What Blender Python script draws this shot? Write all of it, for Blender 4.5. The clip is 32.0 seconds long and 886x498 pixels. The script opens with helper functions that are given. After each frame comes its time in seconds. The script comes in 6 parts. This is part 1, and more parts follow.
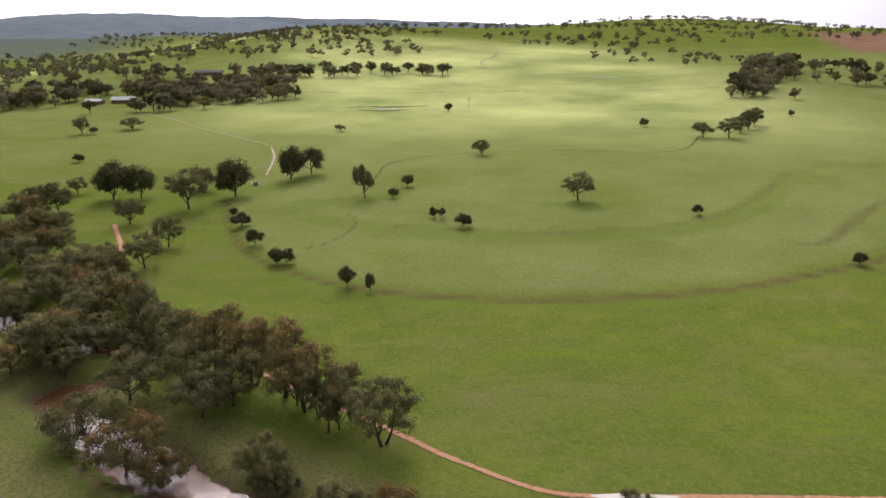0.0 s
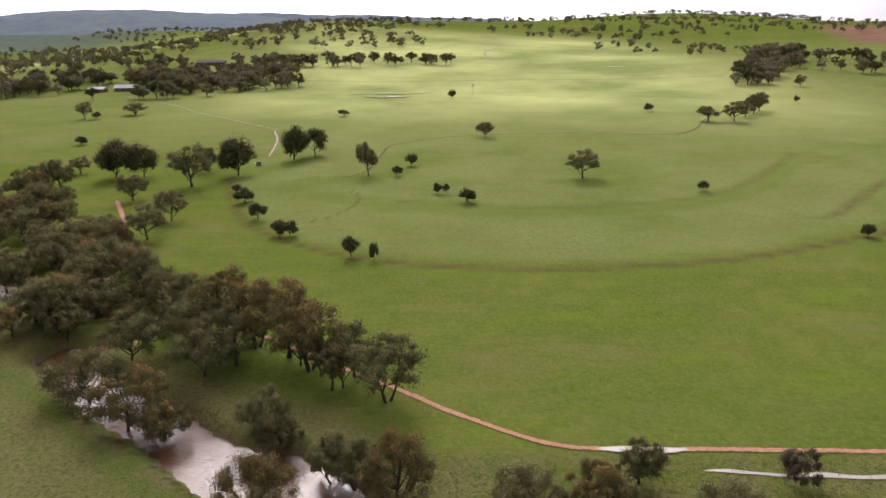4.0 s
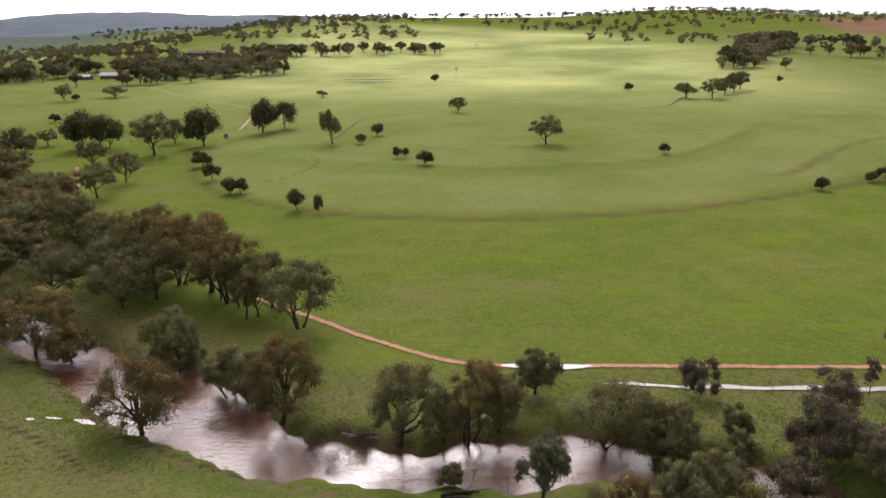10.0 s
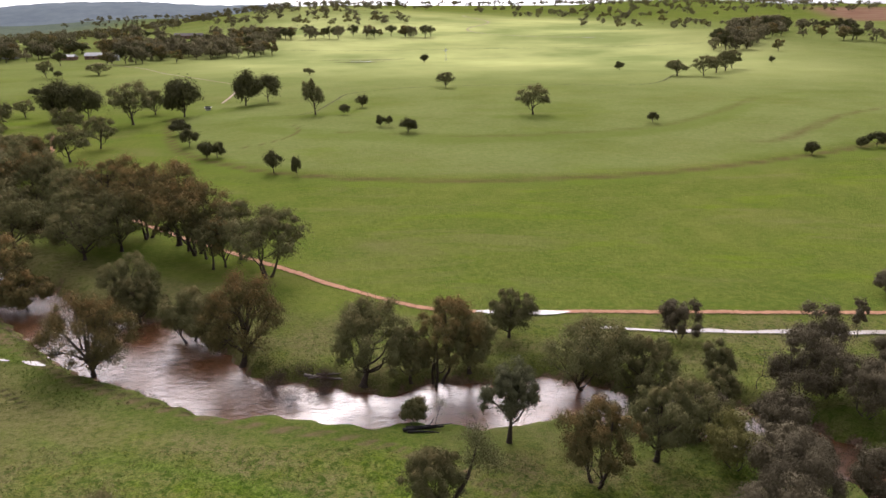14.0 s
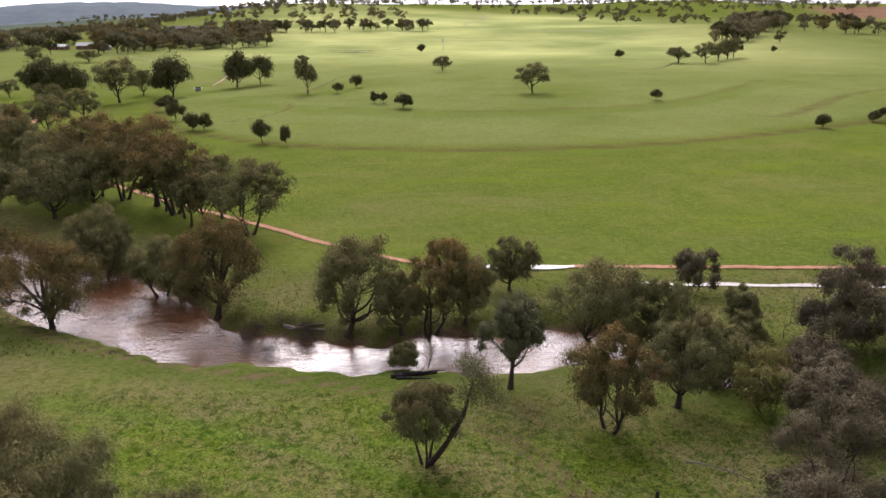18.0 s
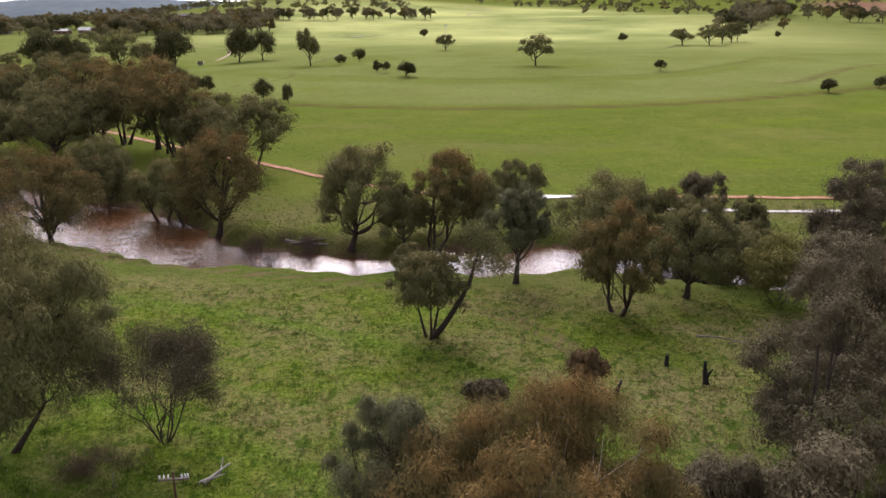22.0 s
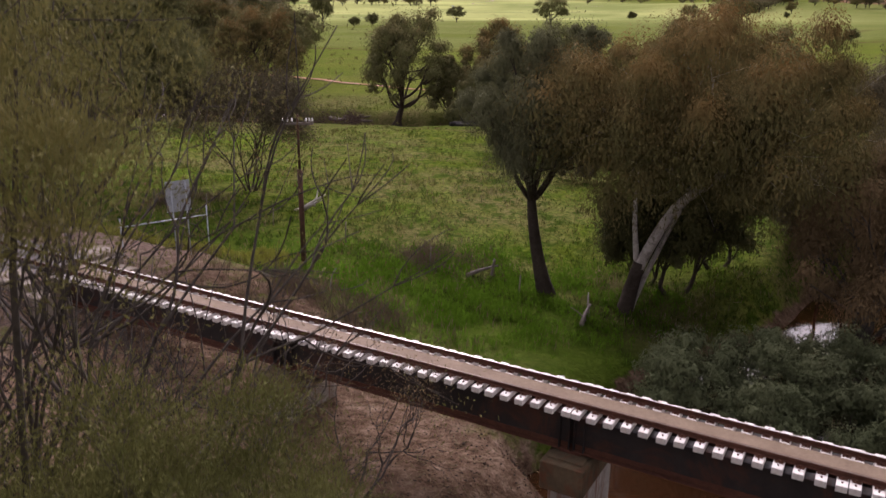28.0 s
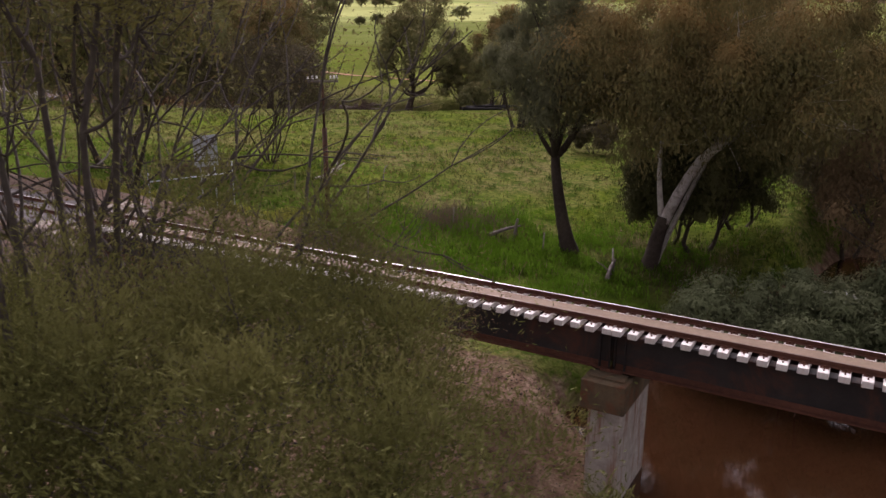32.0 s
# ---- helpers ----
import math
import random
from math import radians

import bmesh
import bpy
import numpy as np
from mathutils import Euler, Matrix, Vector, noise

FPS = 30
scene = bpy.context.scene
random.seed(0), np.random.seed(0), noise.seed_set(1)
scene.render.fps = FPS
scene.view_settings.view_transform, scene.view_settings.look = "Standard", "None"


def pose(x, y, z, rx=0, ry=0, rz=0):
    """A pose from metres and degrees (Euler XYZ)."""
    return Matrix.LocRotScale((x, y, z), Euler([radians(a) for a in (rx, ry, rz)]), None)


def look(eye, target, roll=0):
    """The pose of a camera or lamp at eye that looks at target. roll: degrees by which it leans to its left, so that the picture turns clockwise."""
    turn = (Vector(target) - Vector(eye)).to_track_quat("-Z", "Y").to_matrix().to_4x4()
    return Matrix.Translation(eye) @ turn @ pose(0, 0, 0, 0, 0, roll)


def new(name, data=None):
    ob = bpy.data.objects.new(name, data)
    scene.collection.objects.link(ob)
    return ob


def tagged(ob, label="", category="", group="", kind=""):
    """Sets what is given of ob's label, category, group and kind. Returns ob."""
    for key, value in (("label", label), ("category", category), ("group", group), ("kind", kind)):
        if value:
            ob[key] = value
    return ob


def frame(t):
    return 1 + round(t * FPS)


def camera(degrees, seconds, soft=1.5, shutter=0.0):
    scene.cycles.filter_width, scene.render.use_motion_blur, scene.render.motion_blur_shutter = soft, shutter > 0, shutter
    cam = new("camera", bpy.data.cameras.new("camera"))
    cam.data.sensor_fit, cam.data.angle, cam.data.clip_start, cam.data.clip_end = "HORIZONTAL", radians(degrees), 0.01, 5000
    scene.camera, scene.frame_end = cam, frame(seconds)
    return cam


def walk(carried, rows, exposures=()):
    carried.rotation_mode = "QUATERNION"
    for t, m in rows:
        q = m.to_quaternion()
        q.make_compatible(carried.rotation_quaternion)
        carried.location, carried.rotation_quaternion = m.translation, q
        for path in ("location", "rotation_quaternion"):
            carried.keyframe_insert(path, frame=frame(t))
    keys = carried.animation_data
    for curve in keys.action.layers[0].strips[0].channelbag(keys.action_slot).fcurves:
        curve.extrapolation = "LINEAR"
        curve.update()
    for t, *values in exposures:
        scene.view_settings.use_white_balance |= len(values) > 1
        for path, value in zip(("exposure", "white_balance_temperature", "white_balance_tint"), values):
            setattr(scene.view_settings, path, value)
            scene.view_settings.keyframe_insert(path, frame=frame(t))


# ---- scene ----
cam = camera(59.5, 32.0, shutter=0.35)
PATH = [
    (0, 0.06, 0.04, 93.21, -0.18, -16.59, 0.03),
    (0.5, 0.11, -0.17, 92.34, -0.21, -16.66, 0.02),
    (1, 0.05, -0.32, 91.16, -0.18, -16.72, 0.02),
    (1.5, -0.08, -0.44, 89.80, -0.15, -16.73, 0.01),
    (2, -0.20, -0.55, 88.40, -0.09, -16.75, 0.01),
    (2.5, -0.25, -0.74, 87.05, -0.04, -16.74, 0.00),
    (3, -0.28, -0.91, 85.82, -0.02, -16.76, -0.00),
    (3.5, -0.31, -0.98, 84.71, 0.03, -16.77, -0.01),
    (5.5, -0.39, -0.33, 77.83, 0.18, -16.52, -0.22),
    (6, -0.15, -0.40, 76.72, 0.27, -16.58, -0.28),
    (6.5, 0.75, -0.66, 75.50, 0.38, -16.53, -0.34),
    (7, 2.55, -0.96, 74.16, 0.48, -16.49, -0.40),
    (7.5, 5.26, -1.24, 72.75, 0.60, -16.50, -0.45),
    (8, 8.88, -1.51, 71.32, 0.69, -16.53, -0.49),
    (8.5, 12.90, -1.76, 69.91, 0.71, -16.56, -0.51),
    (9, 16.47, -2.08, 68.51, 0.66, -16.55, -0.51),
    (9.5, 19.10, -2.87, 67.06, 0.61, -16.50, -0.49),
    (10, 20.85, -4.28, 65.58, 0.58, -16.48, -0.47),
    (10.5, 22.04, -6.10, 64.07, 0.49, -16.57, -0.44),
    (11, 22.82, -7.59, 62.57, 0.44, -16.63, -0.42),
    (11.5, 23.43, -8.34, 61.07, 0.40, -16.68, -0.40),
    (12, 23.90, -8.24, 59.59, 0.35, -16.74, -0.39),
    (12.5, 24.30, -7.39, 58.12, 0.28, -16.82, -0.37),
    (13, 24.63, -5.82, 56.76, 0.26, -16.89, -0.35),
    (13.5, 24.87, -3.60, 55.52, 0.18, -17.04, -0.33),
    (15.5, 25.40, 7.41, 48.77, -0.00, -16.62, -0.20),
    (16, 25.47, 8.40, 47.44, -0.06, -16.62, -0.19),
    (16.5, 25.50, 8.48, 45.95, -0.09, -16.65, -0.17),
    (17, 25.53, 8.15, 44.43, -0.13, -16.67, -0.15),
    (17.5, 25.51, 7.75, 42.87, -0.17, -16.68, -0.13),
    (18, 25.48, 7.51, 41.35, -0.09, -16.70, -0.10),
    (18.5, 25.45, 7.36, 39.78, 0.03, -16.71, -0.07),
    (19, 25.38, 7.26, 38.23, 0.09, -16.76, -0.03),
    (19.5, 25.31, 7.06, 36.69, 0.09, -16.77, -0.00),
    (20, 25.21, 6.85, 35.21, 0.04, -16.77, 0.03),
    (20.5, 25.16, 6.68, 33.65, -0.00, -16.77, 0.06),
    (21, 25.12, 6.55, 32.17, -0.02, -16.75, 0.08),
    (21.5, 25.12, 6.15, 30.67, 0.00, -16.70, 0.11),
    (22, 25.11, 5.32, 29.14, 0.02, -16.76, 0.13),
    (22.5, 25.10, 4.56, 27.64, 0.01, -16.75, 0.15),
    (23, 25.13, 4.13, 26.19, 0.02, -16.67, 0.18),
    (23.5, 25.08, 3.83, 24.71, 0.00, -16.69, 0.21),
    (24, 24.37, 3.61, 23.35, -0.07, -16.75, 0.25),
    (24.5, 22.60, 3.28, 21.96, -0.13, -16.79, 0.28),
    (25, 20.50, 3.13, 20.62, -0.05, -16.80, 0.31),
    (25.5, 18.99, 2.88, 19.24, 0.00, -16.83, 0.33),
    (27.5, 18.47, 2.59, 12.80, 0.09, -16.65, 0.45),
    (28, 18.44, 2.38, 11.56, -0.06, -16.66, 0.41),
    (28.5, 18.56, 2.09, 10.33, 0.08, -16.66, 0.34),
    (29, 18.53, 1.78, 9.69, 0.22, -16.59, 0.28),
    (29.5, 18.39, 1.84, 9.71, 0.19, -16.51, 0.23),
    (30, 18.27, 1.92, 9.82, 0.16, -16.49, 0.18),
    (30.5, 18.23, 1.88, 9.79, 0.20, -16.49, 0.14),
    (31, 18.19, 1.85, 9.64, 0.17, -16.47, 0.09),
    (31.5, 18.04, 1.68, 9.54, 0.14, -16.44, 0.04),
    (32, 17.48, 1.62, 9.42, 0.30, -16.41, -0.02),
]
walk(cam, [(t, pose(x, y, z, 90 + pitch, 0, yaw) @ pose(0, 0, 0, 0, 0, roll)) for t, x, y, z, yaw, pitch, roll in PATH],
     exposures=[(0, 0.42, 6200, 22), (13, 0.54, 6200, 23), (20, 0.64, 6200, 24), (25.5, 0.58, 6250, 25), (28, 0.47, 6370, 32), (32, 0.51, 6400, 33)])

# ---- light ----
SUN_TURN, SUN_UP = radians(-6), radians(34)
SUN_WAY = Vector((math.sin(SUN_TURN) * math.cos(SUN_UP), math.cos(SUN_TURN) * math.cos(SUN_UP), math.sin(SUN_UP)))
world = bpy.data.worlds.new("sky")
scene.world = world
world.use_nodes = True
wn = world.node_tree
sky = wn.nodes.new("ShaderNodeTexSky")
sky.sky_type, sky.sun_disc = "NISHITA", False
sky.sun_elevation, sky.sun_rotation = SUN_UP, SUN_TURN
sky.air_density, sky.dust_density, sky.ozone_density = 1.0, 1.5, 1.0
wn.nodes["Background"].inputs["Strength"].default_value = 0.11


def sky_node(kind, op=None, **values):
    n = wn.nodes.new(kind)
    if op:
        n.operation = op
    for k, v in values.items():
        n.inputs[k].default_value = v
    return n


# white cloud over nearly the whole sky, brighter round the hidden sun, with some blue between
way = sky_node("ShaderNodeTexCoord").outputs["Generated"]
dot = sky_node("ShaderNodeVectorMath", "DOT_PRODUCT")
dot.inputs[1].default_value = SUN_WAY
wn.links.new(way, dot.inputs[0])
near_sun = sky_node("ShaderNodeMath", "MAXIMUM")
wn.links.new(dot.outputs["Value"], near_sun.inputs[0])
glow = sky_node("ShaderNodeMath", "POWER")
glow.inputs[1].default_value = 8.0
wn.links.new(near_sun.outputs[0], glow.inputs[0])
shine = sky_node("ShaderNodeMath", "MULTIPLY_ADD")
shine.inputs[1].default_value, shine.inputs[2].default_value = 60.0, 3.4
wn.links.new(glow.outputs[0], shine.inputs[0])
puff = sky_node("ShaderNodeTexNoise", Scale=3.2, Detail=6.0, Roughness=0.6)
wn.links.new(way, puff.inputs["Vector"])
cover = sky_node("ShaderNodeMapRange")
for k, v in (("From Min", 0.36), ("From Max", 0.52), ("To Min", 0.86), ("To Max", 1.0)):
    cover.inputs[k].default_value = v
wn.links.new(puff.outputs["Fac"], cover.inputs["Value"])
cloud = sky_node("ShaderNodeVectorMath", "SCALE")
cloud.inputs[0].default_value = (0.99, 0.985, 0.975)
wn.links.new(shine.outputs[0], cloud.inputs["Scale"])
both = wn.nodes.new("ShaderNodeMix")
both.data_type = "RGBA"
wn.links.new(cover.outputs[0], both.inputs[0])
wn.links.new(sky.outputs[0], both.inputs[6])
wn.links.new(cloud.outputs[0], both.inputs[7])
wn.links.new(both.outputs[2], wn.nodes["Background"].inputs["Color"])
sun = new("sun", bpy.data.lights.new("sun", "SUN"))
sun.data.energy, sun.data.angle, sun.data.color = 0.95, radians(18), (1.0, 0.94, 0.84)
sun.matrix_world = look(SUN_WAY * 50, (0, 0, 0))

# ---- materials ----


class Mat:
    """A small builder for node materials."""

    def __init__(self, name, rough=0.8, metal=0.0, spec=0.3):
        self.m = bpy.data.materials.new(name)
        self.m.use_nodes = True
        self.t = self.m.node_tree
        self.b = self.t.nodes["Principled BSDF"]
        self.b.inputs["Roughness"].default_value = rough
        self.b.inputs["Metallic"].default_value = metal
        self.b.inputs["Specular IOR Level"].default_value = spec

    def node(self, kind, **values):
        n = self.t.nodes.new(kind)
        for k, v in values.items():
            n.inputs[k.replace("_", " ")].default_value = v
        return n

    def link(self, a, b):
        self.t.links.new(a, b)

    def place(self):
        return self.node("ShaderNodeNewGeometry").outputs["Position"]

    def noise(self, scale, detail=4.0, rough=0.6, vector=None, distort=0.0):
        n = self.node("ShaderNodeTexNoise", Scale=scale, Detail=detail, Roughness=rough, Distortion=distort)
        if vector is None:
            vector = self.place()
        self.link(vector, n.inputs["Vector"])
        return n.outputs["Fac"]

    def ramp(self, fac, stops):
        n = self.node("ShaderNodeValToRGB")
        e = n.color_ramp.elements
        while len(e) < len(stops):
            e.new(0.5)
        for k, (p, c) in enumerate(stops):
            e[k].position = p
            e[k].color = (*c, 1) if isinstance(c, tuple) else (c, c, c, 1)
        self.link(fac, n.inputs["Fac"])
        return n.outputs["Color"]

    def mix(self, fac, a, b, kind="MIX"):
        n = self.t.nodes.new("ShaderNodeMix")
        n.data_type, n.blend_type = "RGBA", kind
        for sock, v in ((n.inputs[0], fac), (n.inputs[6], a), (n.inputs[7], b)):
            if isinstance(v, (int, float)):
                sock.default_value = v
            elif isinstance(v, tuple):
                sock.default_value = (*v, 1)
            else:
                self.link(v, sock)
        return n.outputs[2]

    def maths(self, op, a, b=0.0):
        n = self.t.nodes.new("ShaderNodeMath")
        n.operation = op
        for sock, v in ((n.inputs[0], a), (n.inputs[1], b)):
            if isinstance(v, (int, float)):
                sock.default_value = v
            else:
                self.link(v, sock)
        return n.outputs[0]

    def attribute(self, name):
        n = self.t.nodes.new("ShaderNodeAttribute")
        n.attribute_name = name
        return n.outputs["Fac"]

    def random(self, island=False):
        if island:
            return self.node("ShaderNodeNewGeometry").outputs["Random Per Island"]
        return self.t.nodes.new("ShaderNodeObjectInfo").outputs["Random"]

    def colour(self, c):
        if isinstance(c, tuple):
            self.b.inputs["Base Color"].default_value = (*c, 1)
        else:
            self.link(c, self.b.inputs["Base Color"])
        return self

    def bump(self, fac, strength, distance):
        n = self.node("ShaderNodeBump", Strength=strength, Distance=distance)
        self.link(fac, n.inputs["Height"])
        self.link(n.outputs["Normal"], self.b.inputs["Normal"])
        return self


def meadow_colour(k, lush=True):
    """Long meadow grass: lush and dry patches, tussocks light and dark."""
    c = k.mix(k.ramp(k.noise(0.32, 5, 0.7), [(0.46, 0.0), (0.72, 1.0)]), (0.104, 0.140, 0.016), (0.172, 0.150, 0.050))
    c = k.mix(k.ramp(k.noise(0.075, 4, 0.65), [(0.43, 0.0), (0.60, 0.85)]), c, (0.180, 0.143, 0.070))
    if lush:
        c = k.mix(k.maths("MULTIPLY", k.attribute("lush"), 0.85), c, (0.088, 0.146, 0.014))
    c = k.mix(k.ramp(k.noise(0.95, 3, 0.6, None, 0.8), [(0.38, 0.85), (0.50, 0.0)]), c, (0.034, 0.066, 0.007))
    c = k.mix(k.ramp(k.noise(1.3, 3, 0.6), [(0.50, 0.0), (0.66, 0.5)]), c, (0.175, 0.205, 0.046))
    return k.mix(k.ramp(k.noise(3.6, 4, 0.75), [(0.35, 0.9), (0.55, 0.0)]), c, (0.034, 0.062, 0.009))


def blade_mat():
    """Grass blades in the meadow's patches of colour."""
    k = Mat("grass_blades", 0.7, spec=0.1)
    c = k.mix(k.maths("MULTIPLY", k.attribute("deep"), 0.8), meadow_colour(k, False), (0.046, 0.088, 0.009))
    c = k.mix(1.0, c, k.ramp(k.random(True), [(0.0, 0.6), (1.0, 1.15)]), "MULTIPLY")
    k.colour(c)
    tr = k.node("ShaderNodeBsdfTranslucent")
    k.link(c, tr.inputs["Color"])
    mx = k.node("ShaderNodeMixShader", Fac=0.45)
    k.link(k.b.outputs[0], mx.inputs[1])
    k.link(tr.outputs[0], mx.inputs[2])
    k.link(mx.outputs[0], k.t.nodes["Material Output"].inputs["Surface"])
    return k.m


def grass_ground():
    k = Mat("pasture_ground", 1.0, spec=0.0)
    wide, mid, fine, grain = k.noise(0.012, 5, 0.6), k.noise(0.09, 5, 0.65), k.noise(0.7, 4, 0.7), k.noise(5.0, 3, 0.7)
    c = k.ramp(wide, [(0.3, (0.092, 0.118, 0.022)), (0.5, (0.126, 0.148, 0.029)), (0.7, (0.172, 0.178, 0.040))])
    c = k.mix(k.maths("MULTIPLY", k.ramp(mid, [(0.35, 0.0), (0.7, 1.0)]), 0.8), c, (0.084, 0.124, 0.018))
    c = k.mix(k.maths("MULTIPLY", k.ramp(fine, [(0.45, 0.0), (0.75, 1.0)]), 0.7), c, (0.178, 0.186, 0.040))
    c = k.mix(k.maths("MULTIPLY", k.ramp(grain, [(0.35, 1.0), (0.6, 0.0)]), 0.45), c, (0.040, 0.065, 0.012))
    # streaks of dry and of rank growth, drawn out along the slope
    drawn = k.node("ShaderNodeMapping")
    drawn.inputs["Scale"].default_value = (0.35, 1.0, 1.0)
    k.link(k.place(), drawn.inputs["Vector"])
    c = k.mix(k.ramp(k.noise(0.045, 5, 0.7, drawn.outputs[0], 0.7), [(0.52, 0.0), (0.74, 0.6)]), c, (0.165, 0.142, 0.062))
    c = k.mix(k.ramp(k.noise(0.06, 5, 0.7, drawn.outputs[0], 0.5), [(0.30, 0.6), (0.46, 0.0)]), c, (0.120, 0.170, 0.012))
    c = k.mix(k.ramp(k.noise(1.6, 2, 0.5, drawn.outputs[0]), [(0.66, 0.0), (0.74, 0.55)]), c, (0.040, 0.072, 0.008))
    c = k.mix(k.maths("MULTIPLY", k.attribute("grazed"), k.ramp(k.noise(0.02, 4, 0.65), [(0.3, 0.25), (0.62, 0.85)])), c, k.ramp(k.noise(0.5, 5, 0.7), [(0.3, (0.134, 0.164, 0.046)), (0.7, (0.200, 0.214, 0.078))]))
    c = k.mix(k.ramp(k.maths("MULTIPLY", k.attribute("rank"), k.maths("ADD", 0.4, k.noise(0.1, 4, 0.7))), [(0.25, 0.0), (0.9, 0.55)]), c, (0.104, 0.140, 0.024))
    ridge = k.ramp(k.noise(0.25, 4, 0.7), [(0.3, (0.080, 0.074, 0.024)), (0.7, (0.120, 0.090, 0.040))])
    c = k.mix(k.ramp(k.maths("MULTIPLY", k.attribute("contour"), k.maths("ADD", 0.35, k.noise(0.12, 4, 0.7))), [(0.12, 0.0), (0.75, 0.9)]), c, ridge)
    # sun patches between clouds, painted as paler grass on the far hills
    sunlit_green = k.mix(k.ramp(k.noise(0.004, 5, 0.6), [(0.40, 0.0), (0.66, 1.0)]), (0.205, 0.242, 0.080), (0.480, 0.490, 0.190))
    c = k.mix(k.attribute("sunlit_pasture"), c, sunlit_green)
    # long meadow grass with dry stalks
    meadow = meadow_colour(k)
    meadow = k.mix(k.maths("MULTIPLY", k.attribute("rough"), k.ramp(k.noise(0.2, 5, 0.7), [(0.3, 0.3), (0.6, 0.9)])), meadow, k.ramp(k.noise(1.1, 5, 0.75), [(0.32, (0.050, 0.058, 0.016)), (0.5, (0.118, 0.116, 0.040)), (0.7, (0.165, 0.140, 0.066))]))
    c = k.mix(k.attribute("meadow"), c, meadow)
    c = k.mix(k.maths("MULTIPLY", k.attribute("mown"), 0.85), c, k.ramp(k.noise(0.8, 5, 0.7), [(0.35, (0.078, 0.116, 0.014)), (0.6, (0.112, 0.142, 0.026)), (0.75, (0.130, 0.118, 0.044))]))
    c = k.mix(k.maths("MULTIPLY", k.attribute("deep"), k.ramp(k.noise(0.5, 5, 0.7), [(0.3, 0.9), (0.68, 0.35)])), c, k.ramp(k.noise(2.2, 4, 0.7), [(0.3, (0.030, 0.062, 0.006)), (0.7, (0.072, 0.116, 0.014))]))
    path = k.ramp(k.noise(0.9, 5, 0.7), [(0.35, (0.090, 0.080, 0.034)), (0.65, (0.155, 0.105, 0.062))])
    c = k.mix(k.ramp(k.maths("MULTIPLY", k.attribute("worn"), k.maths("ADD", 0.2, k.noise(0.35, 4, 0.7))), [(0.3, 0.0), (0.75, 1.0)]), c, path)
    c = k.mix(k.ramp(k.maths("MULTIPLY", k.attribute("mud"), k.maths("ADD", 0.45, k.noise(0.7, 5, 0.7))), [(0.3, 0.0), (0.8, 1.0)]), c, k.ramp(k.noise(2.0, 5, 0.7), [(0.35, (0.034, 0.034, 0.013)), (0.65, (0.072, 0.058, 0.030))]))
    # bare soil, with ragged edges
    soil = k.ramp(k.noise(1.6, 5, 0.7), [(0.3, (0.050, 0.031, 0.020)), (0.5, (0.142, 0.092, 0.062)), (0.72, (0.250, 0.182, 0.132))])
    ragged = k.ramp(k.maths("ADD", k.attribute("soil"), k.maths("MULTIPLY", k.maths("SUBTRACT", k.noise(0.6, 6, 0.75), 0.5), 1.9)), [(0.38, 0.0), (0.66, 1.0)])
    stony = k.ramp(k.noise(4.0, 5, 0.75), [(0.3, (0.110, 0.075, 0.058)), (0.55, (0.205, 0.150, 0.120)), (0.75, (0.300, 0.245, 0.205))])
    soil = k.mix(k.attribute("gravelly"), soil, stony)
    c = k.mix(ragged, c, soil)
    # leaf litter; its brown also darkens the far bank for tree shade
    litter = k.mix(k.ramp(k.noise(6.0, 4, 0.7), [(0.35, 0.0), (0.65, 1.0)]), (0.060, 0.045, 0.024), (0.110, 0.100, 0.040))
    c = k.mix(k.maths("MULTIPLY", k.attribute("litter"), 0.95), c, litter)
    red = k.ramp(k.noise(0.02, 3), [(0.3, (0.16, 0.085, 0.055)), (0.7, (0.21, 0.135, 0.085))])
    c = k.mix(k.attribute("ploughed"), c, red)
    # far woods shifted to blue-grey, with distance haze in the colour
    wood = k.ramp(k.noise(0.03, 5, 0.7), [(0.35, (0.062, 0.082, 0.076)), (0.65, (0.112, 0.130, 0.100))])
    c = k.mix(k.attribute("wooded"), c, wood)
    k.colour(c)
    k.bump(k.maths("ADD", k.maths("MULTIPLY", fine, 0.8), k.maths("MULTIPLY", grain, 0.35)), 0.8, 0.6)
    return k.m


def mottled(name, dark, light, scale, rough=0.85, bump=0.3, depth=0.03, spec=0.3, metal=0.0, stain=None, random=0.0):
    """A rough material between two colours, with fine grain and wide stains."""
    k = Mat(name, rough, metal, spec)
    co = k.t.nodes.new("ShaderNodeTexCoord").outputs["Object"] if random else k.place()
    a, b = k.noise(scale, 6, 0.7, co), k.noise(scale * 0.13, 4, 0.6, co)
    c = k.ramp(k.maths("ADD", k.maths("MULTIPLY", a, 0.6), k.maths("MULTIPLY", b, 0.4)), [(0.32, dark), (0.68, light)])
    if stain:
        c = k.mix(k.ramp(k.noise(scale * 0.35, 5, 0.75, co, 0.8), [(0.50, 0.0), (0.68, 1.0)]), c, stain)
    if random:
        c = k.mix(random, c, k.ramp(k.random(), [(0.0, dark), (1.0, light)]))
    k.colour(c)
    k.bump(a, bump, depth)
    return k.m


